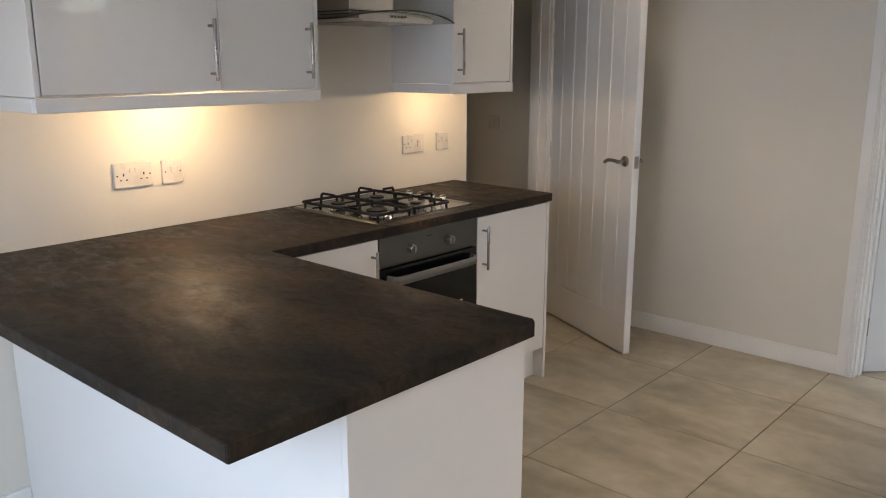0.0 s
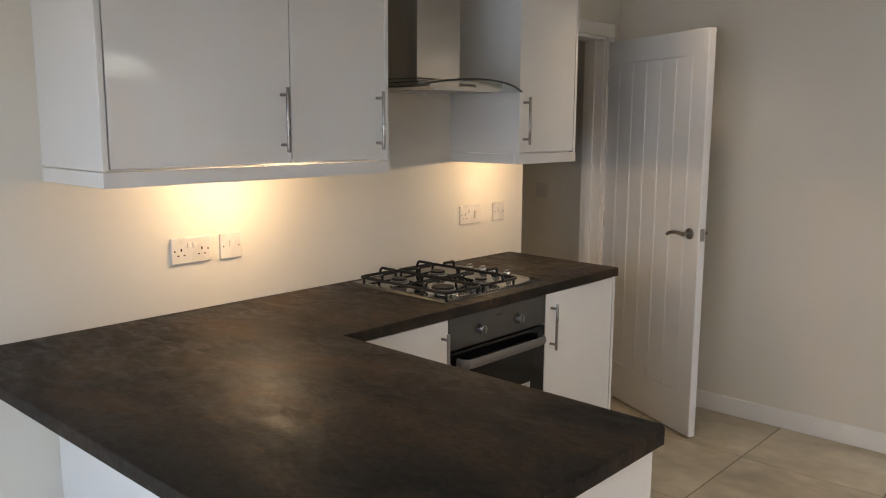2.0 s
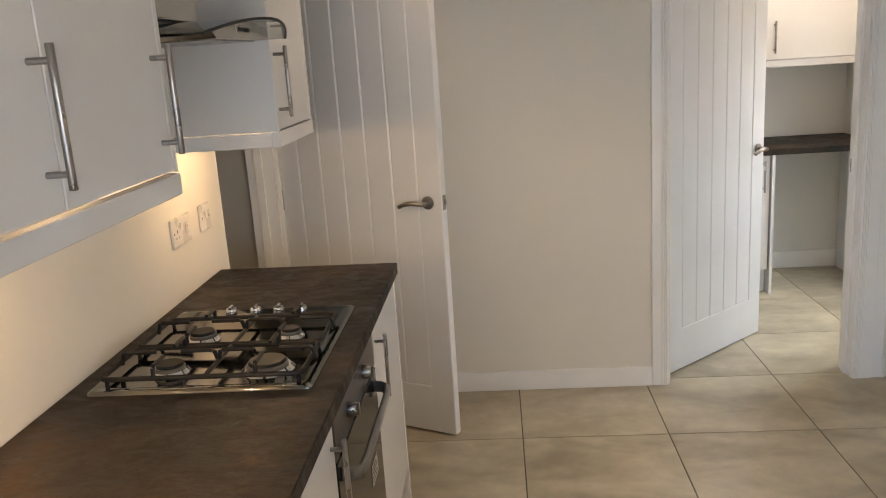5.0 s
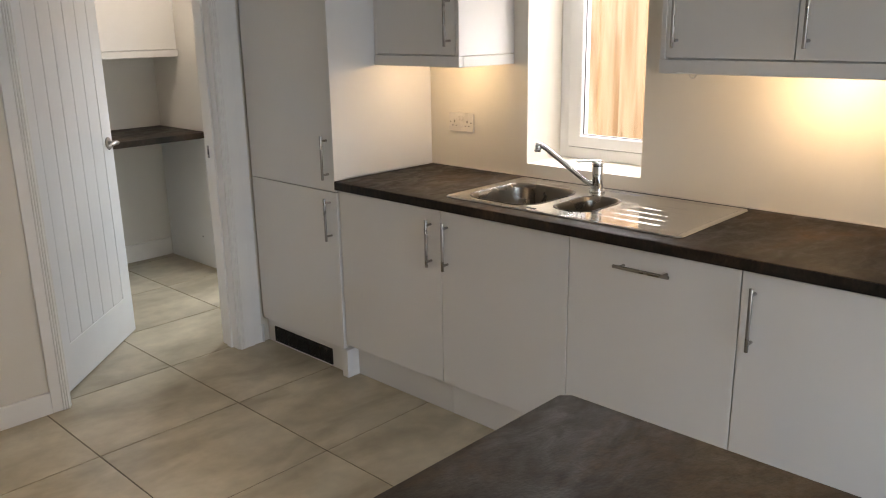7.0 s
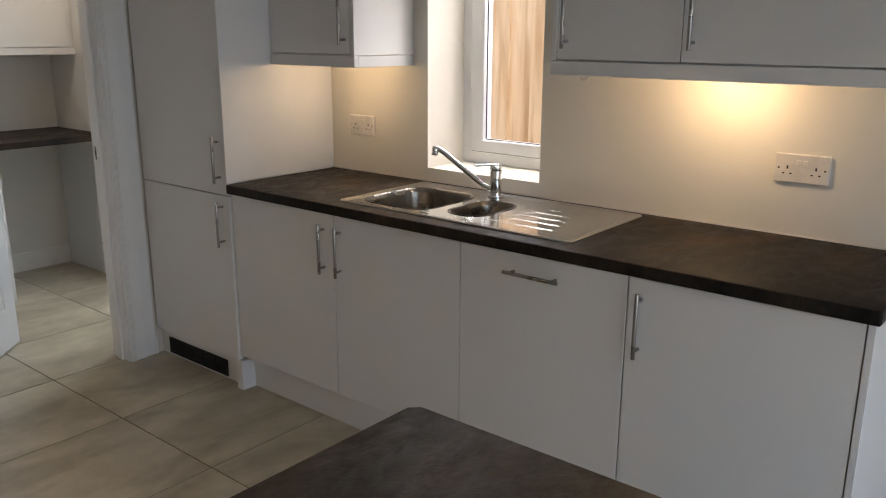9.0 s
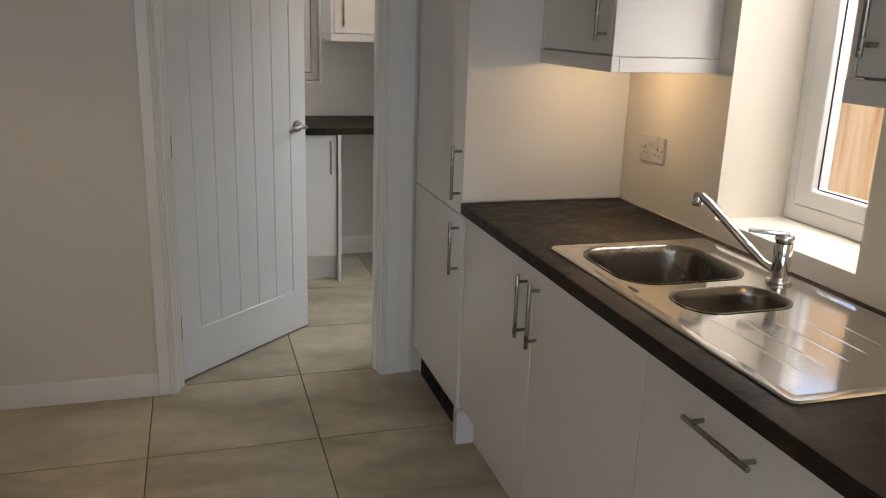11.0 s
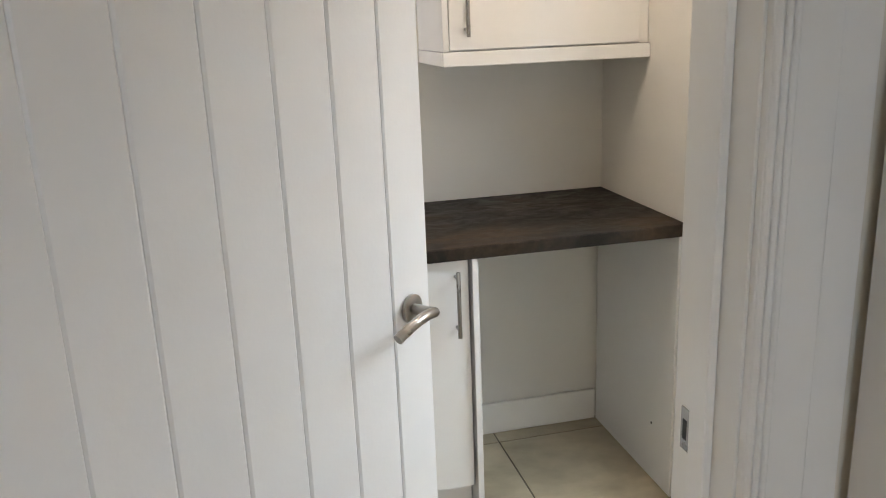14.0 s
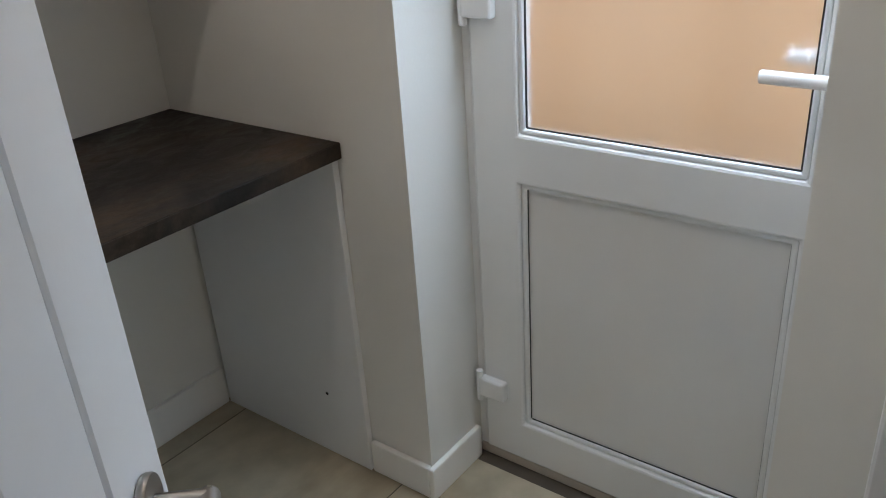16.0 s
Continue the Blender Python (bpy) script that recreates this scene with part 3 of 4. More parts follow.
def wall_unit(y0, y1, xw, s, doors, lamp_y, label, z0=1.39, z1=2.16, depth=0.355, watts=0.9, slit=0.0):
    """A wall cabinet on a wall at xw whose doors face s. doors: (y from, y to, handle y)."""
    c = thing("wall_cabinet", pose(xw, (y0 + y1) / 2, z0), label, "wall cabinet", GW)
    X = lambda d: xw + s * d
    bx = lambda a, e, *r, **k: box(*sorted((X(a), X(e))), *r, **k)
    part("body", bx(0.001, depth - 0.022 - slit, y0 + 0.018, y1 - 0.018, z0 + 0.0415, z1 - 0.02, w=0.001), CARC, c)
    part("end_panel", bx(0.001, depth, y0, y0 + 0.0175, z0 + 0.044, z1 - 0.02), GLOSS, c)
    part("end_panel", bx(0.001, depth, y1 - 0.0175, y1, z0 + 0.044, z1 - 0.02), GLOSS, c)
    part("pelmet", bx(depth - 0.0225, depth + 0.002, y0 - 0.001, y1 + 0.001, z0, z0 + 0.0435 - slit * 0.35), GLOSS, c, "white light pelmet")
    part("pelmet", bx(0.001, depth - 0.023, y0 - 0.001, y0 + 0.017, z0, z0 + 0.041), GLOSS, c, "white light pelmet")
    part("pelmet", bx(0.001, depth - 0.023, y1 - 0.017, y1 + 0.001, z0, z0 + 0.041), GLOSS, c, "white light pelmet")
    part("cornice", bx(0.001, depth + 0.012, y0 - 0.008, y1 + 0.008, z1 - 0.02, z1 + 0.012, w=0.003), GLOSS, c)
    for a, e, h in doors:
        d = part("door", bx(depth - 0.0205, depth - 0.001, a + (0.0035 if a - y0 < 0.03 else 0.0018), e - 0.0018, z0 + 0.048, z1 - 0.024, w=0.002, seg=2), GLOSS, c, "gloss white slab door")
        bar_handle(d, (X(depth + 0.033), h, z0 + 0.081), (X(depth + 0.033), h, z0 + 0.275), (s * 0.034, 0, 0))
    if lamp_y is not None:
        LD = 0.25 if abs(depth - 0.380) < 0.01 else 0.21
        ld = part("downlight", rod((X(LD), lamp_y, z0 + 0.0415), (X(LD), lamp_y, z0 + 0.022), 0.034, 24, w=0.003), NICKEL, c, "round under-cabinet light")
        part("lens", rod((X(LD), lamp_y, z0 + 0.0225), (X(LD), lamp_y, z0 + 0.0195), 0.026, 24), GLOW, ld)
        SPOTS.append((X(LD), lamp_y, z0 + 0.013, watts))
    return c


wall_unit(-0.587, 0.424, HW0, 1, [(-0.569, 0.012, -0.024), (0.012, 0.406, 0.369)], 0.0, "gloss white double wall cabinet with bar handles", z0=1.364, depth=0.380, watts=1.1, slit=0.008)
wall_unit(1.165, 1.584, HW0, 1, [(1.167, 1.566, 1.195)], 1.385, "narrow gloss white wall cabinet beside the hood", z0=1.366, depth=0.380, watts=0.55)
wall_unit(1.429, 1.9235, CX, -1, [(1.447, 1.921, 1.478)], 1.66, "gloss white wall cabinet beside the tall unit", z0=1.384, depth=0.346, watts=0.38)
wall_unit(-0.490, 0.556, CX, -1, [(0.131, 0.538, 0.500), (-0.472, 0.131, 0.096)], 0.09, "gloss white double wall cabinet beside the window", z0=1.388, depth=0.346, watts=1.15)


def base_unit(y0, y1, xw, s, depth, hy, label, flat=False, toe=0.055, top=0.868):
    """A base unit whose door faces s; the plinth is set back."""
    c = thing("base_cabinet", pose(xw, (y0 + y1) / 2, 0), label, "base cabinet", GA)
    X = lambda d: xw + s * d
    bx = lambda a, e, *r, **k: box(*sorted((X(a), X(e))), *r, **k)
    part("body", bx(0.002, depth - 0.022, y0 + 0.001, y1 - 0.001, 0.15, top, w=0.001), CARC, c)
    part("plinth", bx(depth - toe - 0.018, depth - toe, y0, y1, 0.0, 0.149), GLOSS, c)
    d = part("door", bx(depth - 0.0205, depth, y0 + 0.0018, y1 - 0.0018, 0.156, 0.866, w=0.002, seg=2), GLOSS, c, "gloss white slab door")
    o = depth + 0.030
    if flat:
        bar_handle(d, (X(o), hy - 0.097, 0.807), (X(o), hy + 0.097, 0.807), (s * 0.030, 0, 0))
    else:
        bar_handle(d, (X(o), hy, 0.638), (X(o), hy, 0.828), (s * 0.030, 0, 0))
    return c


# hob side
DA = 0.588
base_unit(0.02, 0.485, 0.0, 1, DA, 0.452, "gloss white corner base unit beside the oven")
base_unit(1.058, 1.565, 0.0, 1, DA, 1.098, "gloss white base unit at the end of the run")
e = thing("end_panel_hob_run", pose(0.3, 1.575, 0), "gloss white end panel reaching the floor", "end panel")
part("panel", box(0.002, DA + 0.002, 1.566, 1.584, 0.0, 0.871), GLOSS, e)
# peninsula: the outer side leans a little off square
pu = thing("peninsula_base_unit", pose(0.8, -0.3, 0), "white panelled peninsula base under the worktop", "base cabinet", GA)
part("body", prism([(0.003, -0.574), (1.614, -0.574), (1.614, -0.036), (0.003, -0.036)], 0.0, 0.871), CARC, pu)
part("back_panel", prism([(HW0 + 0.002, -0.594), (1.6155, -0.594), (1.6155, -0.576), (HW0 + 0.002, -0.576)], 0.0, 0.871, 0.001), GLOSS, pu, "gloss white back panel")
part("end_panel", prism([(1.616, -0.595), (1.634, -0.595), (1.634, -0.030), (1.616, -0.030)], 0.0, 0.871, 0.001), GLOSS, pu, "gloss white end panel")

# sink side
DC = 0.588
base_unit(1.312, 1.92, CX, -1, DC, 1.365, "gloss white sink base unit with a door")
base_unit(0.719, 1.312, CX, -1, DC, 1.278, "gloss white sink base unit with a door", top=0.70)
base_unit(0.126, 0.719, CX, -1, DC, 0.434, "white panel-fronted dishwasher with a level handle", True)
base_unit(-0.480, 0.126, CX, -1, DC, 0.084, "gloss white base unit at the end of the run")
e = thing("end_panel_sink_run", pose(3.0, -0.486, 0), "gloss white end panel of the sink run", "end panel")
part("panel", box(CX - DC - 0.003, CX - 0.002, -0.500, -0.482, 0.0, 0.871), GLOSS, e)
e = thing("end_panel_tall_unit", pose(3.0, 1.92, 0), "gloss white panel between tall unit and base units", "end panel")
part("panel", box(2.697, CX - 0.003, 1.902, 1.941, 0.0, 0.134), GLOSS, e)

tall = thing("tall_fridge_unit", pose(3.03, 2.25, 0), "tall gloss white fridge unit with two doors", "tall cabinet")
part("body", box(2.730, CX - 0.002, 1.943, BY - 0.004, 0.13, 2.25), CARC, tall)
part("side_panel", box(2.694, CX - 0.002, 1.9245, 1.942, 0.9115, 2.25), GLOSS, tall, "gloss white side panel")
d = part("door", box(2.700, 2.722, 1.925, BY - 0.016, 0.86, 2.24, 0.002, 2), GLOSS, tall, "gloss white upper door")
bar_handle(d, (2.667, 1.972, 0.912), (2.667, 1.972, 1.102), (-0.034, 0, 0))
d = part("door", box(2.700, 2.722, 1.925, BY - 0.016, 0.135, 0.856, 0.002, 2), GLOSS, tall, "gloss white lower door")
bar_handle(d, (2.667, 1.970, 0.64), (2.667, 1.970, 0.832), (-0.034, 0, 0))
part("plinth", cells([1.946, 2.062, 2.507, BY - 0.002], [0.0, 0.016, 0.084, 0.134], [(1, 1)], 2.735, 2.753, ON_X, 0.001), GLOSS, tall)
g = part("vent_grille", cells([2.056, 2.062, 2.149, 2.153, 2.239, 2.243, 2.328, 2.332, 2.417, 2.421, 2.507, 2.513], [0.011, 0.016, 0.084, 0.090], [(i, 1) for i in (1, 3, 5, 7, 9)], 2.729, 2.737, ON_X), SLOT, tall, "black slotted vent grille")
for i in range(9):
    b = box(2.732, 2.741, 2.062, 2.507, 0.019 + i * 0.0072, 0.022 + i * 0.0072, 0.0)
    part("slat", b, SLOT, g)
part("backing", box(2.755, 2.765, 2.05, 2.515, 0.005, 0.10, 0), GAP, tall)

# ---- worktops ----
w1 = thing("worktop", pose(0.3, 0, 0.872), "dark brown stone-effect laminate worktop with a peninsula", "worktop")
PY = -0.868
b = bmesh.new()
poly = [(HW0 + 0.001, PY), (1.657, PY), (1.657, -0.024), (1.640, -0.007), (0.606, 0.0), (0.602, 0.004), (0.602, 1.588), (HW0 + 0.001, 1.606)]
part("slab", prism(poly, 0.872, 0.91, 0.003, 2), STONE, w1, smooth=True)
part("edging", box(HW0 + 0.004, 1.654, PY - 0.0014, PY + 0.0003, 0.8745, 0.9075, 0.0004), STONE, w1, "matching laminate edging strip")
part("edging", box(1.6565, 1.6582, PY + 0.004, -0.028, 0.8745, 0.9075, 0.0004), STONE, w1, "matching laminate edging strip")
part("edging", box(0.6015, 0.6032, 0.008, 1.585, 0.8745, 0.9075, 0.0004), STONE, w1, "matching laminate edging strip")
w2 = thing("worktop", pose(3.0, 0.7, 0.872), "dark brown stone-effect laminate worktop around the sink", "worktop")
part("slab", cells([2.688, 2.79, 3.235, CX - 0.001], [-0.509, 0.70, 1.315, 1.9225], [(1, 1)], 0.872, 0.91, ON_Z, 0.003, 2), STONE, w2, smooth=True)
part("edging", box(2.6868, 2.6885, -0.506, 1.919, 0.8745, 0.9075, 0.0004), STONE, w2, "matching laminate edging strip")
part("edging", box(2.692, CX - 0.004, -0.5102, -0.5085, 0.8745, 0.9075, 0.0004), STONE, w2, "matching laminate edging strip")
part("back_seal", rod((CX - 0.003, -0.5, 0.911), (CX - 0.003, 1.92, 0.911), 0.003, 8), PLASTIC, w2)

# ---- sink and tap ----
def rounded(x0, x1, y0, y1, r, n=6):
    pts = []
    for cx, cy, a0 in ((x1 - r, y1 - r, 0), (x0 + r, y1 - r, 90), (x0 + r, y0 + r, 180), (x1 - r, y0 + r, 270)):
        for k in range(n + 1):
            a = radians(a0 + 90 * k / n)
            pts.append((cx + r * math.cos(a), cy + r * math.sin(a)))
    return pts


def loft(loops, bm=None, close=True):
    b = bmesh.new()
    rings = [[b.verts.new(p) for p in lp] for lp in loops]
    for a, c in zip(rings, rings[1:]):
        n = len(a)
        for k in range(n):
            b.faces.new((a[k], a[(k + 1) % n], c[(k + 1) % n], c[k]))
    if close:
        b.faces.new(rings[-1])
    return join(bm, b)


SX0, SX1, SY0, SY1 = 2.754, 3.250, 0.345, 1.333
snk = thing("kitchen_sink", pose(3.04, 0.86, 0.91), "stainless steel one and a half bowl sink with drainer", "sink")
bowls = [(2.812, 3.158, 0.972, 1.291, 0.085, 0.17), (2.852, 3.12, 0.757, 0.915, 0.065, 0.13)]
zt = 0.9155
b = bmesh.new()
edges = []
for lp in [rounded(SX0 + 0.029, SX1 - 0.029, SY0 + 0.029, SY1 - 0.029, 0.012)] + [rounded(*q[:4], q[4]) for q in bowls]:
    vs = [b.verts.new((x, y, zt - 0.002)) for x, y in lp]
    edges += [b.edges.new((vs[i], vs[(i + 1) % len(vs)])) for i in range(len(vs))]
bmesh.ops.triangle_fill(b, edges=edges, use_beauty=True)
part("deck", b, SINKM, snk)
rim = [[(x, y, z) for x, y in rounded(SX0 + o, SX1 - o, SY0 + o, SY1 - o, max(0.012, 0.02 - o))] for o, z in ((0.0, 0.9105), (0.0, 0.913), (0.003, zt + 0.0015), (0.009, zt + 0.0017), (0.016, zt + 0.0004), (0.030, zt - 0.0024))]
part("rim", loft(rim, close=False), SINKM, snk, smooth=True)
for x0, x1, y0, y1, r, dep in bowls:
    lps = []
    for o, z in ((-0.006, 0.0008), (0.0, 0.0), (0.004, -0.004), (0.008, -0.02), (0.014, -dep * 0.8), (0.022, -dep * 0.92), (0.045, -dep * 0.97), (0.068, -dep)):
        lps.append([(x, y, zt - 0.001 + z) for x, y in rounded(x0 + o, x1 - o, y0 + o, y1 - o, max(0.012, r - o))])
    # same steel as the deck, with the bowl's shade painted into its colour
    bw = part("bowl", loft(lps), BOWL_SHADE, snk, smooth=True)
    cxm, cym = (x0 + x1) / 2, (y0 + y1) / 2
    part("waste", rod((cxm, cym, zt - dep - 0.001), (cxm, cym, zt - dep + 0.003), 0.035 if dep > 0.12 else 0.022, 24, w=0.001), CHROME, bw, "round chrome waste")
for i, x in enumerate((2.862, 2.927, 2.992, 3.057, 3.122)):
    b = tube([(x, 0.745 - 0.02 * i, zt - 0.0030), (x, 0.70 - 0.02 * i, zt - 0.0022), (x, 0.48 + 0.012 * i, zt - 0.0022), (x, 0.44 + 0.012 * i, zt - 0.0030)], 0.0065, 12, flat=0.14)
    part("drainer_ridge", b, SINKM, snk, smooth=True)
part("overflow_slot", box(2.794, 2.804, 0.928, 0.968, zt - 0.0022, zt - 0.0012, 0.0), SLOT, snk)
tp = thing("mixer_tap", pose(3.19, 0.928, 0.915), "chrome single lever kitchen mixer tap", "tap")
TX, TY = 3.19, 0.928
part("base", rod((TX, TY, 0.913), (TX, TY, 0.922), 0.031, 28, w=0.002), CHROME, tp, smooth=True)
part("body", rod((TX, TY, 0.92), (TX, TY, 1.015), 0.022, 28, w=0.003), CHROME, tp, smooth=True)
part("cap", rod((TX, TY, 1.0155), (TX, TY, 1.033), 0.0235, 28, w=0.004), CHROME, tp, smooth=True)
b = box(TX - 0.085, TX + 0.012, TY - 0.012, TY + 0.012, 1.032, 1.04, 0.003, 2)
bmesh.ops.rotate(b, cent=(TX, TY, 1.036), matrix=Matrix.Rotation(radians(-38), 3, "Z"), verts=b.verts)
part("lever", b, CHROME, tp)
dxs, dys = -0.115, 0.195
b = tube([(TX, TY, 0.935), (TX + 0.2 * dxs, TY + 0.2 * dys, 0.955), (TX + 0.88 * dxs, TY + 0.88 * dys, 1.078), (TX + 0.98 * dxs, TY + 0.98 * dys, 1.092), (TX + 1.06 * dxs, TY + 1.06 * dys, 1.092)], 0.0125, 14, flat=0.85)
part("spout", b, CHROME, tp, smooth=True)
part("aerator", rod((TX + 1.02 * dxs, TY + 1.02 * dys, 1.092), (TX + 1.03 * dxs, TY + 1.03 * dys, 1.066), 0.0135, 16, w=0.001), CHROME, tp, smooth=True)

# ---- gas hob ----
hob = thing("gas_hob", pose(0.285, 0.815, 0.91), "stainless steel four burner gas hob with black pan supports", "hob")
HX0, HX1, HY0, HY1 = 0.035, 0.542, 0.527, 1.105
b = loft([[(x, y, z) for x, y in rounded(HX0 + o, HX1 - o, HY0 + o, HY1 - o, 0.012)] for o, z in ((0.0, 0.9102), (0.001, 0.914), (0.006, 0.9185), (0.018, 0.9190), (0.03, 0.9150))])
part("tray", b, HOBS, hob, smooth=True)
for x, y, r in ((0.185, 0.645, 0.036), (0.415, 0.645, 0.05), (0.185, 0.865, 0.036), (0.415, 0.865, 0.028)):
    bu = part("burner", rod((x, y, 0.915), (x, y, 0.924), r * 1.25, 28, r2=r * 1.05), CHROME, hob, "chrome burner ring", smooth=True)
    part("burner_crown", rod((x, y, 0.924), (x, y, 0.931), r * 0.95, 28, w=0.001), OVENH, bu, smooth=True)
    part("burner_cap", rod((x, y, 0.9312), (x, y, 0.9385), r * 0.9, 28, r2=r * 0.8, w=0.002), IRON, bu, smooth=True)
for i, x in enumerate((0.20, 0.27, 0.335, 0.40)):
    k = part("knob", rod((x, 1.05, 0.9192), (x, 1.05, 0.937), 0.0165, 20, r2=0.0145, w=0.002), CHROME, hob, "chrome control knob", smooth=True)
    part("knob_grip", box(x - 0.004, x + 0.004, 1.036, 1.064, 0.937, 0.944, 0.0015), CHROME, k)
for ya, yb in ((0.553, 0.745), (0.757, 0.965)):
    xa, xb, zg, r = 0.062, 0.516, 0.938, 0.006
    b = bmesh.new()
    lp = rounded(xa, xb, ya, yb, 0.016, 3)
    tube([(x, y, zg) for x, y in lp + lp[:2]], r, 8, b)
    for cx in (0.185, 0.415):
        for s in (-1, 1):
            tube([(cx + s * 0.115, (ya + yb) / 2, zg - 0.002), (cx + s * 0.108, (ya + yb) / 2, zg + 0.022), (cx + s * 0.102, (ya + yb) / 2, zg + 0.026), (cx + s * 0.03, (ya + yb) / 2, zg + 0.026)], 0.0054, 8, b)
        for yy, s in ((ya, 1), (yb, -1)):
            tube([(cx, yy, zg), (cx, yy + s * 0.002, zg + 0.022), (cx, yy + s * 0.006, zg + 0.026), (cx, yy + s * 0.062, zg + 0.026)], 0.0054, 8, b)
    tube([(0.3, ya, zg), (0.3, yb, zg)], 0.0054, 8, b)
    for x, y in ((xa + 0.01, ya + 0.01), (xb - 0.01, ya + 0.01), (xa + 0.01, yb - 0.01), (xb - 0.01, yb - 0.01)):
        rod((x, y, 0.9155), (x, y, zg), 0.005, 8, bm=b)
    part("pan_support", b, IRON, hob, "black enamelled pan support", smooth=True)

# ---- built-in oven ----
ov = thing("built_in_oven", pose(0.3, 0.77, 0.28), "dark steel built-in single oven with two knobs", "oven")
part("body", box(0.05, 0.565, 0.492, 1.052, 0.285, 0.868, 0.002), GAP, ov)
part("control_panel", box(0.566, 0.590, 0.489, 1.055, 0.752, 0.868, 0.003, 2), OVENG, ov, "dark brushed steel control panel")
dr = part("oven_door", box(0.566, 0.590, 0.489, 1.055, 0.29, 0.746, 0.003, 2), BLACKG, ov, "black glass oven door")
b = tube([(0.590, 0.53, 0.705), (0.612, 0.533, 0.704), (0.628, 0.548, 0.702), (0.633, 0.60, 0.702), (0.633, 0.95, 0.702), (0.628, 0.998, 0.702), (0.612, 1.012, 0.704), (0.590, 1.015, 0.705)], 0.009, 12, flat=1.9)
part("handle", b, OVENH, dr, "dark grey bar handle", smooth=True)
part("label", box(0.5905, 0.5912, 0.865, 0.962, 0.478, 0.536, 0.0), PAPER, dr, "paper energy label with unreadable print")
for i in range(4):
    part("print_bar", box(0.5913, 0.5916, 0.872, 0.952 - 0.02 * (i % 2), 0.487 + i * 0.012, 0.491 + i * 0.012, 0.0), SLOT, dr)
for y in (0.652, 0.876):
    k = part("knob", rod((0.590, y, 0.805), (0.612, y, 0.805), 0.0195, 24, r2=0.0165, w=0.002), NICKEL, ov, "round metal oven knob", smooth=True)
    part("knob_grip", box(0.611, 0.618, y - 0.004, y + 0.004, 0.79, 0.82, 0.0015), NICKEL, k)
part("print_bar", box(0.5902, 0.5906, 0.745, 0.775, 0.838, 0.842, 0.0), SLOT, ov)
part("filler_panel", box(0.560, 0.588, 0.489, 1.055, 0.156, 0.284), GLOSS, ov)
part("plinth", box(0.515, 0.533, 0.486, 1.057, 0.0, 0.149), GLOSS, ov)

# ---- cooker hood ----
hd = thing("cooker_hood", pose(0.2, 0.787, 1.649), "stainless chimney cooker hood with curved glass canopy", "cooker hood")
part("chimney", box(HW0 + 0.001, 0.262, 0.665, 0.905, 1.687, 2.41, 0.002), STEEL, hd, "brushed steel chimney")
part("collar", box(HW0 + 0.001, 0.285, 0.64, 0.93, 1.6965, 1.7035, 0.004, 2), STEEL, hd)
n = 24
HC, HW = 0.787, 0.308
arch = lambda f: 1.695 - 0.029 * f * f - 0.005 * f ** 4
b = bmesh.new()
rows = []
for i in range(n + 1):
    f = -1 + 2 * i / n
    y = HC + HW * f
    fx = 0.47 - 0.05 * f * f
    z = arch(f)
    rows.append([b.verts.new(q) for q in ((0.02, y, z), (fx, y, z), (fx, y, z - 0.005), (0.02, y, z - 0.005))])
for a, c in zip(rows, rows[1:]):
    for k in range(4):
        b.faces.new((a[k], a[(k + 1) % 4], c[(k + 1) % 4], c[k]))
b.faces.new(rows[0])
b.faces.new(rows[-1][::-1])
cn = part("canopy", b, HOODG, hd, "curved tinted glass canopy", smooth=True)
b = tube([(0.4725 - 0.05 * f * f, HC + HW * f, arch(f) - 0.0025) for f in [-1 + 2 * i / n for i in range(n + 1)]], 0.0035, 6)
part("canopy_edge", b, SEAL, cn, "dark polished glass edge", smooth=True)
b = bmesh.new()
top, bot = [], []
for i in range(13):
    f = -1 + i / 6
    y = HC + 0.205 * f
    top.append((y, arch(f * 0.205 / HW) - 0.0065))
prof = [(HC - 0.205, 1.663)] + top + [(HC + 0.205, 1.663), (HC + 0.185, 1.652), (HC - 0.185, 1.652)]
fr = [b.verts.new((0.405, y, z)) for y, z in prof]
bk = [b.verts.new((0.02, y, z)) for y, z in prof]
b.faces.new(fr)
b.faces.new(bk[::-1])
for i in range(len(prof)):
    j = (i + 1) % len(prof)
    b.faces.new((fr[i], fr[j], bk[j], bk[i]))
hb = part("body", b, STEEL, hd, "brushed steel hood body")
part("control_strip", box(0.405, 0.4065, HC - 0.05, HC + 0.05, 1.666, 1.679, 0.0), NICKEL, hb)
for i in range(5):
    part("button", rod((0.4065, HC - 0.036 + i * 0.018, 1.6725), (0.4085, HC - 0.036 + i * 0.018, 1.6725), 0.0045, 12), SLOT, hb)
part("grease_filter", box(0.06, 0.38, HC - 0.17, HC + 0.17, 1.6495, 1.6518, 0.0), NICKEL, hd)


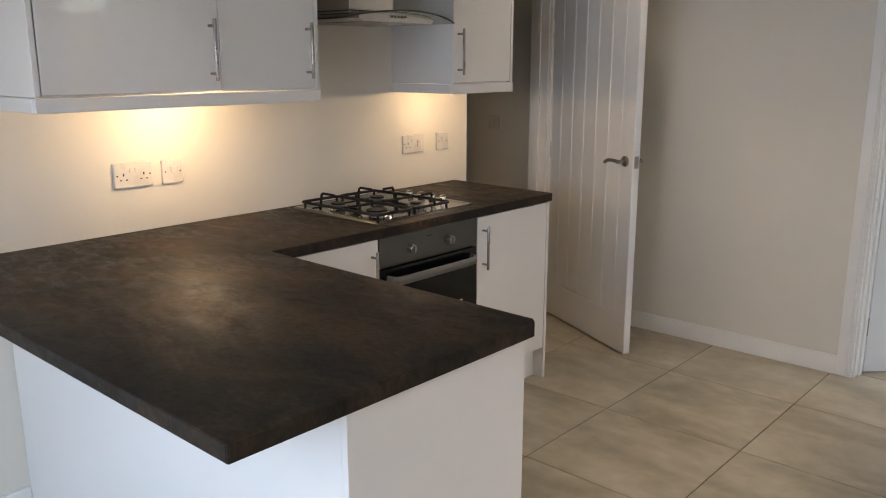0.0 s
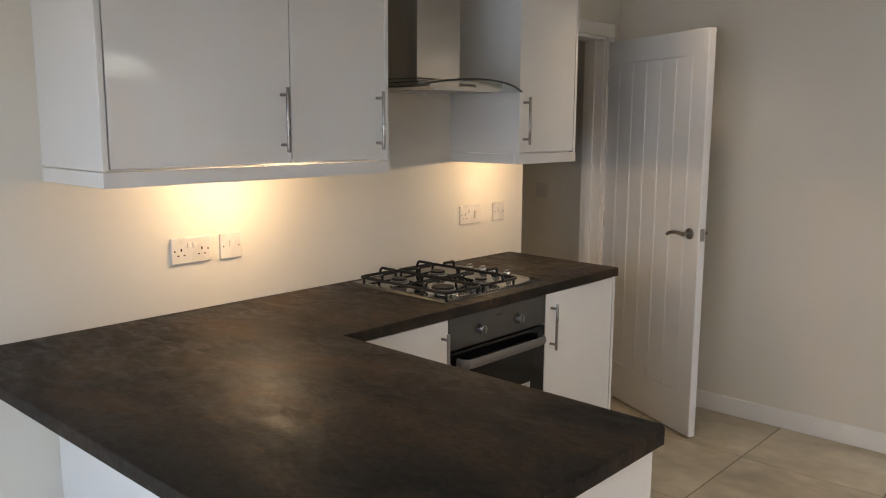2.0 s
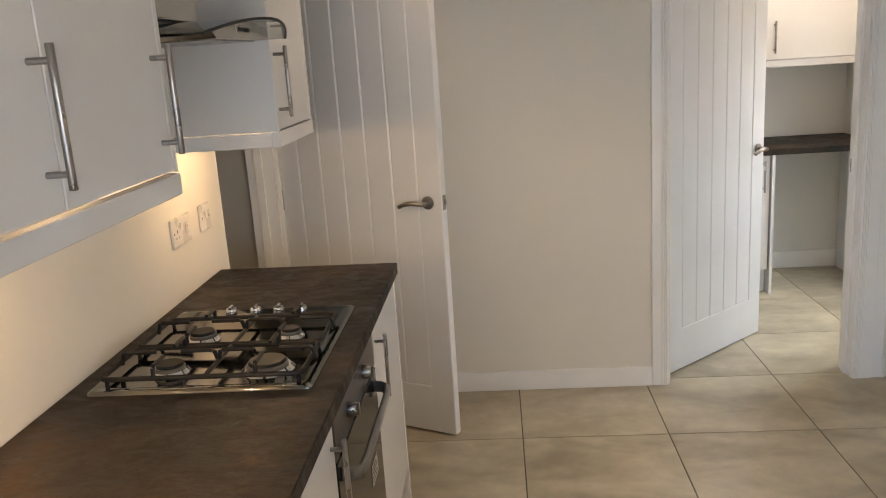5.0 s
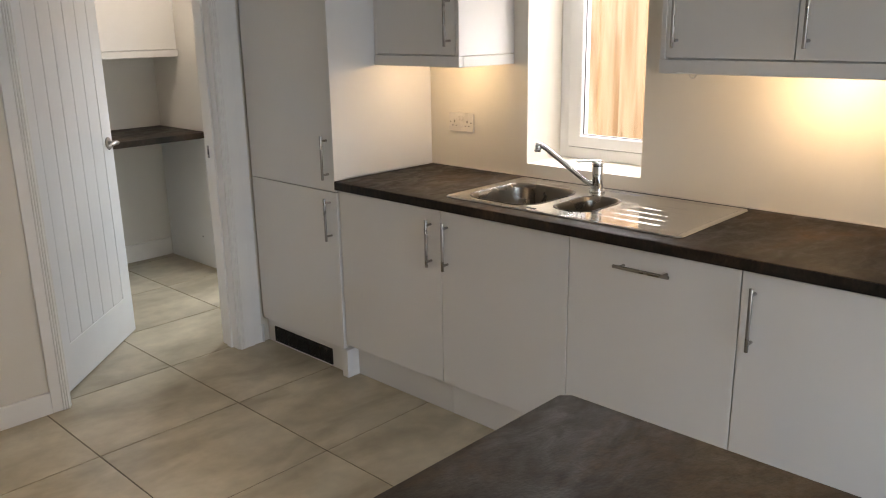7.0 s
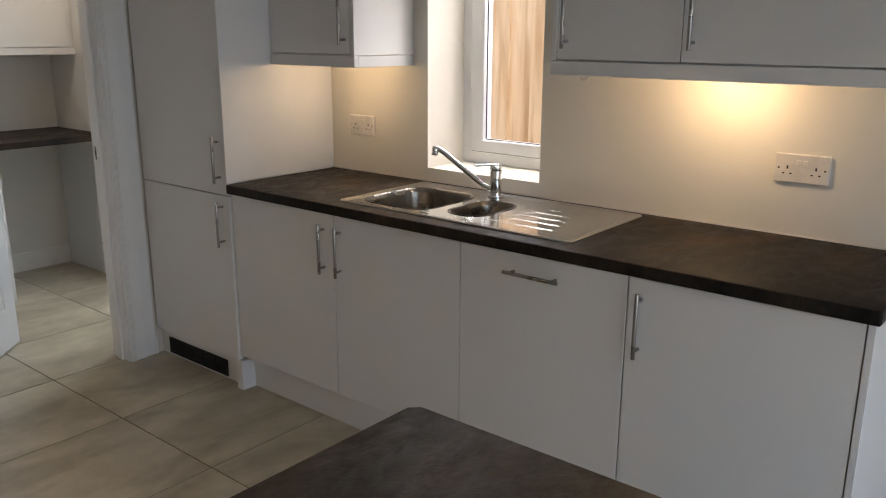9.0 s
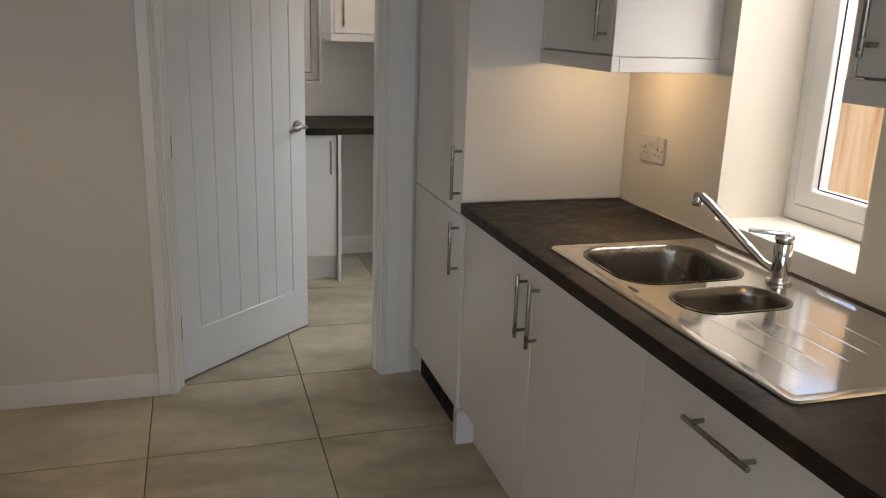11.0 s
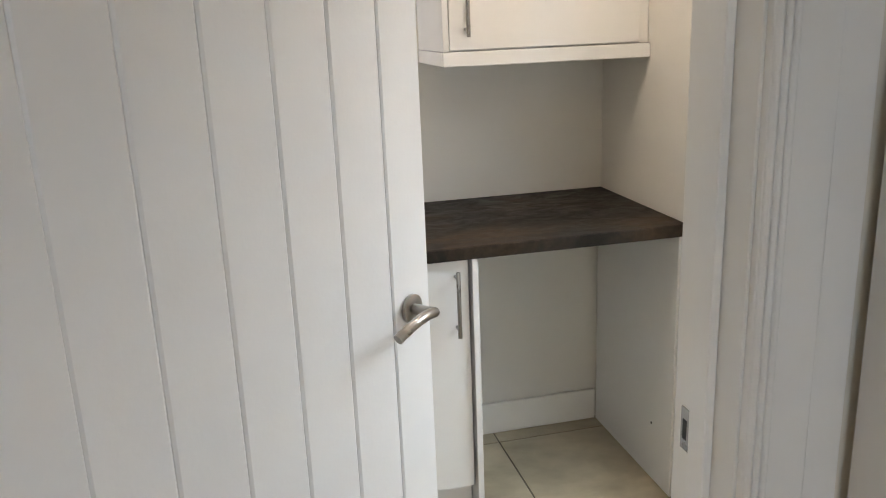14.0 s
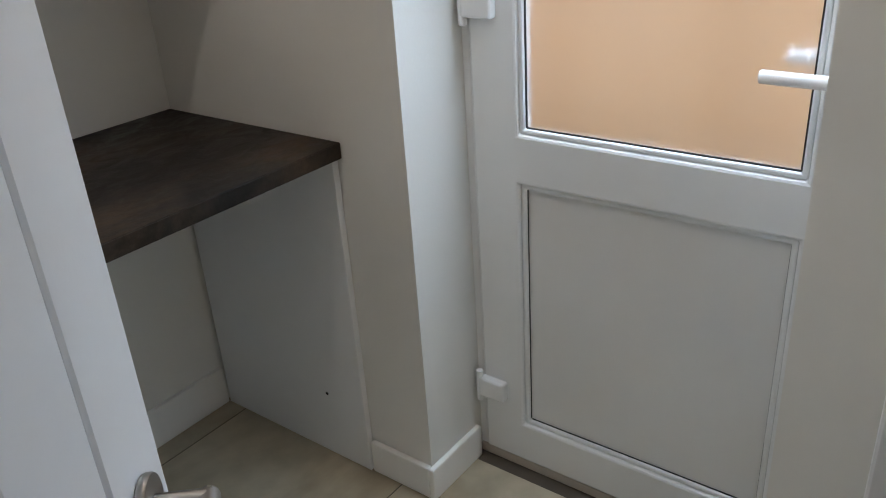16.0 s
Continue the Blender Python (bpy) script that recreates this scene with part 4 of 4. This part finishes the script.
# ---- sockets and switches ----
def plate(kind, x, s, y0, y1, z0, z1, label, group="sockets"):
    """A wall plate on a wall at x facing s; kind chooses the fittings."""
    c = thing("socket" if kind != "switch" else "wall_switch", pose(x, (y0 + y1) / 2, z0), label, "socket" if kind != "switch" else "switch", group)
    X = lambda d: x + s * d
    bx = lambda a, e, *r, **k: box(*sorted((X(a), X(e))), *r, **k)
    pl = part("plate", bx(0.0005, 0.0105, y0, y1, z0, z1, w=0.004, seg=3), PLASTIC, c)
    yc, zc, h = (y0 + y1) / 2, (z0 + z1) / 2, (z1 - z0)
    if kind in ("double", "cooker"):
        q = (y1 - y0) / 2
        for m_ in (-1, 1):
            if kind == "cooker" and m_ * s > 0:
                continue
            yy = yc + m_ * q * 0.52
            part("pin_slot", bx(0.0106, 0.0112, yy - 0.0025, yy + 0.0025, zc - 0.002, zc + 0.008, w=0.0), SLOT, pl)
            for d_ in (-1, 1):
                part("pin_slot", bx(0.0106, 0.0112, yy + d_ * 0.011 - 0.0035, yy + d_ * 0.011 + 0.0035, zc - 0.0175, zc - 0.0135, w=0.0), SLOT, pl)
            part("rocker", bx(0.0106, 0.0145, yc + m_ * 0.010 - 0.006, yc + m_ * 0.010 + 0.006, zc + 0.008, zc + 0.026, w=0.001), PLASTIC, pl)
            part("screw", rod((X(0.0104), yc + m_ * q * 0.84, zc), (X(0.0112), yc + m_ * q * 0.84, zc), 0.003, 10), SLOT, pl)
        if kind == "cooker":
            yy = yc + (q * 0.45) * (1 if s > 0 else -1)
            part("rocker", bx(0.0106, 0.0145, yy - 0.010, yy + 0.010, zc - 0.016, zc + 0.016, w=0.001), PLASTIC, pl)
            part("neon", bx(0.0146, 0.015, yy - 0.004, yy + 0.004, zc + 0.006, zc + 0.010, w=0.0), RED, pl)
    else:
        part("rocker", bx(0.0106, 0.0145, yc - 0.009, yc + 0.009, zc - 0.004, zc + 0.020, w=0.001), PLASTIC, pl)
        for m_ in (-1, 1):
            part("screw", rod((X(0.0104), yc + m_ * 0.03, zc), (X(0.0112), yc + m_ * 0.03, zc), 0.003, 10), SLOT, pl)
    return c


plate("double", HW0, 1, -0.203, -0.057, 1.070, 1.158, "white plastic double socket on the wall")
plate("switch", HW0, 1, -0.021, 0.065, 1.068, 1.156, "white plastic fused switch beside a socket", "switches")
plate("cooker", HW0, 1, 1.224, 1.372, 1.074, 1.161, "white plastic cooker socket with a red marked switch")
plate("switch", HW0, 1, 1.462, 1.550, 1.074, 1.160, "white plastic switch at the end of the wall", "switches")
plate("double", CX, -1, 1.656, 1.804, 1.074, 1.161, "white plastic double socket under the wall cabinet")
plate("double", CX, -1, -0.216, -0.056, 1.076, 1.164, "white plastic double socket above the worktop")
c = thing("wall_switch", pose(-0.52, BY, 1.08), "white plastic light switch on the hall wall", "switch", "switches")
part("plate", box(-0.565, -0.475, BY - 0.0105, BY - 0.0005, 1.083, 1.171, 0.003, 2), PLASTIC, c)
part("rocker", box(-0.53, -0.51, BY - 0.0135, BY - 0.0105, 1.115, 1.14, 0.001), PLASTIC, c)

# ---- utility room units ----
uw = thing("worktop", pose(2.7, 4.18, 0.872), "dark brown stone-effect laminate utility worktop", "worktop")
part("slab", prism([(1.35, 3.895), (UX - 0.002, 3.895), (UX - 0.002, UY - 0.002), (1.35, UY - 0.002)], 0.872, 0.91, 0.003, 2), STONE, uw, smooth=True)
part("edging", box(1.354, UX - 0.006, 3.8935, 3.8952, 0.8745, 0.9075, 0.0004), STONE, uw, "matching laminate edging strip")
uc = thing("base_cabinet", pose(2.35, 4.2, 0), "gloss white utility base unit beside an empty bay", "base cabinet", GA)
part("body", box(2.10, 2.597, 3.945, UY - 0.003, 0.15, 0.871, 0.001), CARC, uc)
d = part("door", box(2.102, 2.595, 3.922, 3.943, 0.156, 0.866, 0.002, 2), GLOSS, uc, "gloss white slab door")
bar_handle(d, (2.557, 3.888, 0.648), (2.557, 3.888, 0.842), (0, -0.034, 0))
part("plinth", box(2.10, 2.599, 3.98, 3.998, 0.0, 0.149), GLOSS, uc)
part("end_panel", box(2.601, 2.619, 3.903, UY - 0.003, 0.0, 0.871), GLOSS, uc, "gloss white end panel")
us = thing("end_panel_utility", pose(3.23, 4.2, 0), "white board lining the empty appliance bay", "end panel")
part("panel", box(UX - 0.019, UX - 0.001, 3.91, UY - 0.018, 0.0, 0.871), CARC, us)
part("screw_hole", rod((UX - 0.0196, 4.04, 0.20), (UX - 0.0188, 4.04, 0.20), 0.005, 10), SLOT, us)
wu = thing("wall_cabinet", pose(2.9, 4.3, 1.376), "gloss white utility wall cabinet above the worktop", "wall cabinet", GW)
part("body", box(2.622, 3.238, 4.182, UY - 0.002, 1.418, 2.15, 0.001), CARC, wu)
part("end_panel", box(2.604, 2.6215, 4.158, UY - 0.002, 1.418, 2.15), GLOSS, wu)
part("filler", box(3.221, UX - 0.002, 4.172, 4.182, 1.418, 2.15), GLOSS, wu)
d = part("door", box(2.624, 3.219, 4.159, 4.180, 1.422, 2.146, 0.002, 2), GLOSS, wu, "gloss white slab door")
bar_handle(d, (2.672, 4.125, 1.459), (2.672, 4.125, 1.652), (0, -0.034, 0))
part("pelmet", box(2.603, UX - 0.002, 4.155, 4.173, 1.376, 1.4175), GLOSS, wu, "white light pelmet")
part("pelmet", box(2.603, 2.621, 4.1735, UY - 0.002, 1.376, 1.4175), GLOSS, wu, "white light pelmet")

# ---- lights under the cabinets ----
for x, y, z, watts in SPOTS:
    d = bpy.data.lights.new("cabinet_lamp", "POINT")
    d.energy, d.color, d.shadow_soft_size = watts, (1.0, 0.76, 0.47), 0.008
    new("cabinet_lamp", d).location = (x, y, z)

# recessed ceiling light over the far end of the kitchen; it throws the open door's shadow on the far wall
def downlight(x, y, watts):
    c = thing("ceiling_light", pose(x, y, CEILZ), "small round recessed ceiling light, switched on", "ceiling light", "")
    b = loft([[(x + q * math.cos(k * math.pi / 16), y + q * math.sin(k * math.pi / 16), z) for k in range(32)] for q, z in ((0.045, CEILZ), (0.044, CEILZ - 0.003), (0.038, CEILZ - 0.006), (0.032, CEILZ - 0.004), (0.031, CEILZ))], close=False)
    part("trim_ring", b, PLASTIC, c, smooth=True)
    part("lens", rod((x, y, CEILZ - 0.003), (x, y, CEILZ + 0.001), 0.0305, 24), GLOW, c, "glowing round lens")
    d = bpy.data.lights.new("ceiling_light_beam", "SPOT")
    d.energy, d.color, d.shadow_soft_size, d.spot_size, d.spot_blend = watts, (1.0, 0.86, 0.68), 0.03, radians(115), 0.8
    new("ceiling_light_beam", d).location = (x, y, CEILZ - 0.012)


downlight(0.82, 1.76, 2.35)

cb = thing("lamp_cable", pose(2.985, 0.456, 1.388), "thin white cable looping down under the wall cabinet", "cable")
part("loop", tube([(2.985, 0.456 + 0.020 * math.cos(k * math.pi / 12), 1.429 - 0.056 * math.sin(k * math.pi / 12)) for k in range(13)], 0.0025, 8), PLASTIC, cb, smooth=True)

# the utility ceiling lamp, whose light throws the shadows under the wall cabinet and the worktop
cl = thing("ceiling_lamp", pose(2.68, 3.62, CEILZ), "small round ceiling lamp, switched on", "ceiling lamp")
part("base", rod((2.68, 3.62, CEILZ - 0.022), (2.68, 3.62, CEILZ), 0.055, 28, w=0.003), PLASTIC, cl, smooth=True)
part("holder", rod((2.68, 3.62, CEILZ - 0.06), (2.68, 3.62, CEILZ - 0.0225), 0.02, 20, w=0.002), PLASTIC, cl, smooth=True)
d = bpy.data.lights.new("ceiling_lamp_bulb", "POINT")
d.energy, d.color, d.shadow_soft_size = 2.8, (1.0, 0.95, 0.88), 0.03
new("ceiling_lamp_bulb", d).location = (2.68, 3.62, CEILZ - 0.10)

# ---- fence outside ----
fx0 = 4.62
fn = thing("fence", pose(fx0, 1.5, -0.15), "close-boarded pale pine fence beside the house", "fence")
for i, z in enumerate((0.2, 1.0, 1.75)):
    part("rail", box(fx0 + 0.028, fx0 + 0.07, -2.6, 7.4, z, z + 0.08, 0.003), FENCE, fn)
board = None
random.seed(4)
for i in range(66):
    y = -2.5 + i * 0.148
    if board is None:
        board = part("board", box(-0.011, 0.011, -0.075, 0.075, -0.15, 1.9, 0.002), FENCE, fn, world=False).data
        ob = [o for o in fn.children if o.name.startswith("board")][0]
    else:
        ob = new("board", board)
        ob.parent = fn
    ob.location = (0.014 if i % 2 else -0.004, y - 1.5, 0.15)
fn2 = thing("fence", pose(2.2, 6.1, -0.15), "close-boarded pale pine fence behind the utility room", "fence")
for i in range(38):
    ob = new("board", board)
    ob.parent = fn2
    ob.location = (-2.7 + i * 0.148, 0.014 if i % 2 else -0.004, 0.15)
    ob.rotation_euler = (0, 0, radians(90))
part("rail", box(-0.6, 5.0, 6.13, 6.17, 1.0, 1.08, 0.003), FENCE, fn2)

# ---- floor tiles ----
floor = bpy.data.objects["floor"]
XL = [1.011 + 0.6045 * k for k in range(-5, 5)]
YL = [2.644, 2.066] + [2.066 - 0.605 * k for k in range(1, 12)]
kinds = {}


def tile(x0, x1, y0, y1):
    g = 0.0024
    w, h = round(x1 - x0 - 2 * g, 4), round(y1 - y0 - 2 * g, 4)
    if (w, h) not in kinds:
        b = box(-w / 2, w / 2, -h / 2, h / 2, -0.01, 0.0, 0.0)
        bevel_sharp(b, 0.001, 1, lambda e: min(v.co.z for v in e.verts) > -0.005)
        kinds[w, h] = part("tile", b, TILE, floor, world=False).data
        ob = [o for o in floor.children if o.data == kinds[w, h]][0]
    else:
        ob = new("tile", kinds[w, h])
        ob.parent = floor
    ob.location = ((x0 + x1) / 2, (y0 + y1) / 2, random.uniform(-0.0003, 0.0003))


for x0, x1 in zip(XL, XL[1:]):
    for y1, y0 in zip(YL, YL[1:]):
        hall = x1 < -0.1
        y0 = max(y0, 0.25 if hall else BACK - 0.1)
        if x1 > -1.5 and x0 < CX and y1 - y0 > 0.03:
            tile(max(x0, -1.55), min(x1, CX + 0.1), y0, y1)
    for y0, y1 in ((2.644, 3.205), (3.205, 3.81), (3.81, 4.415), (4.415, 4.7)):
        if x1 > 1.2 and x0 < 3.5:
            tile(x0, x1, y0, y1)
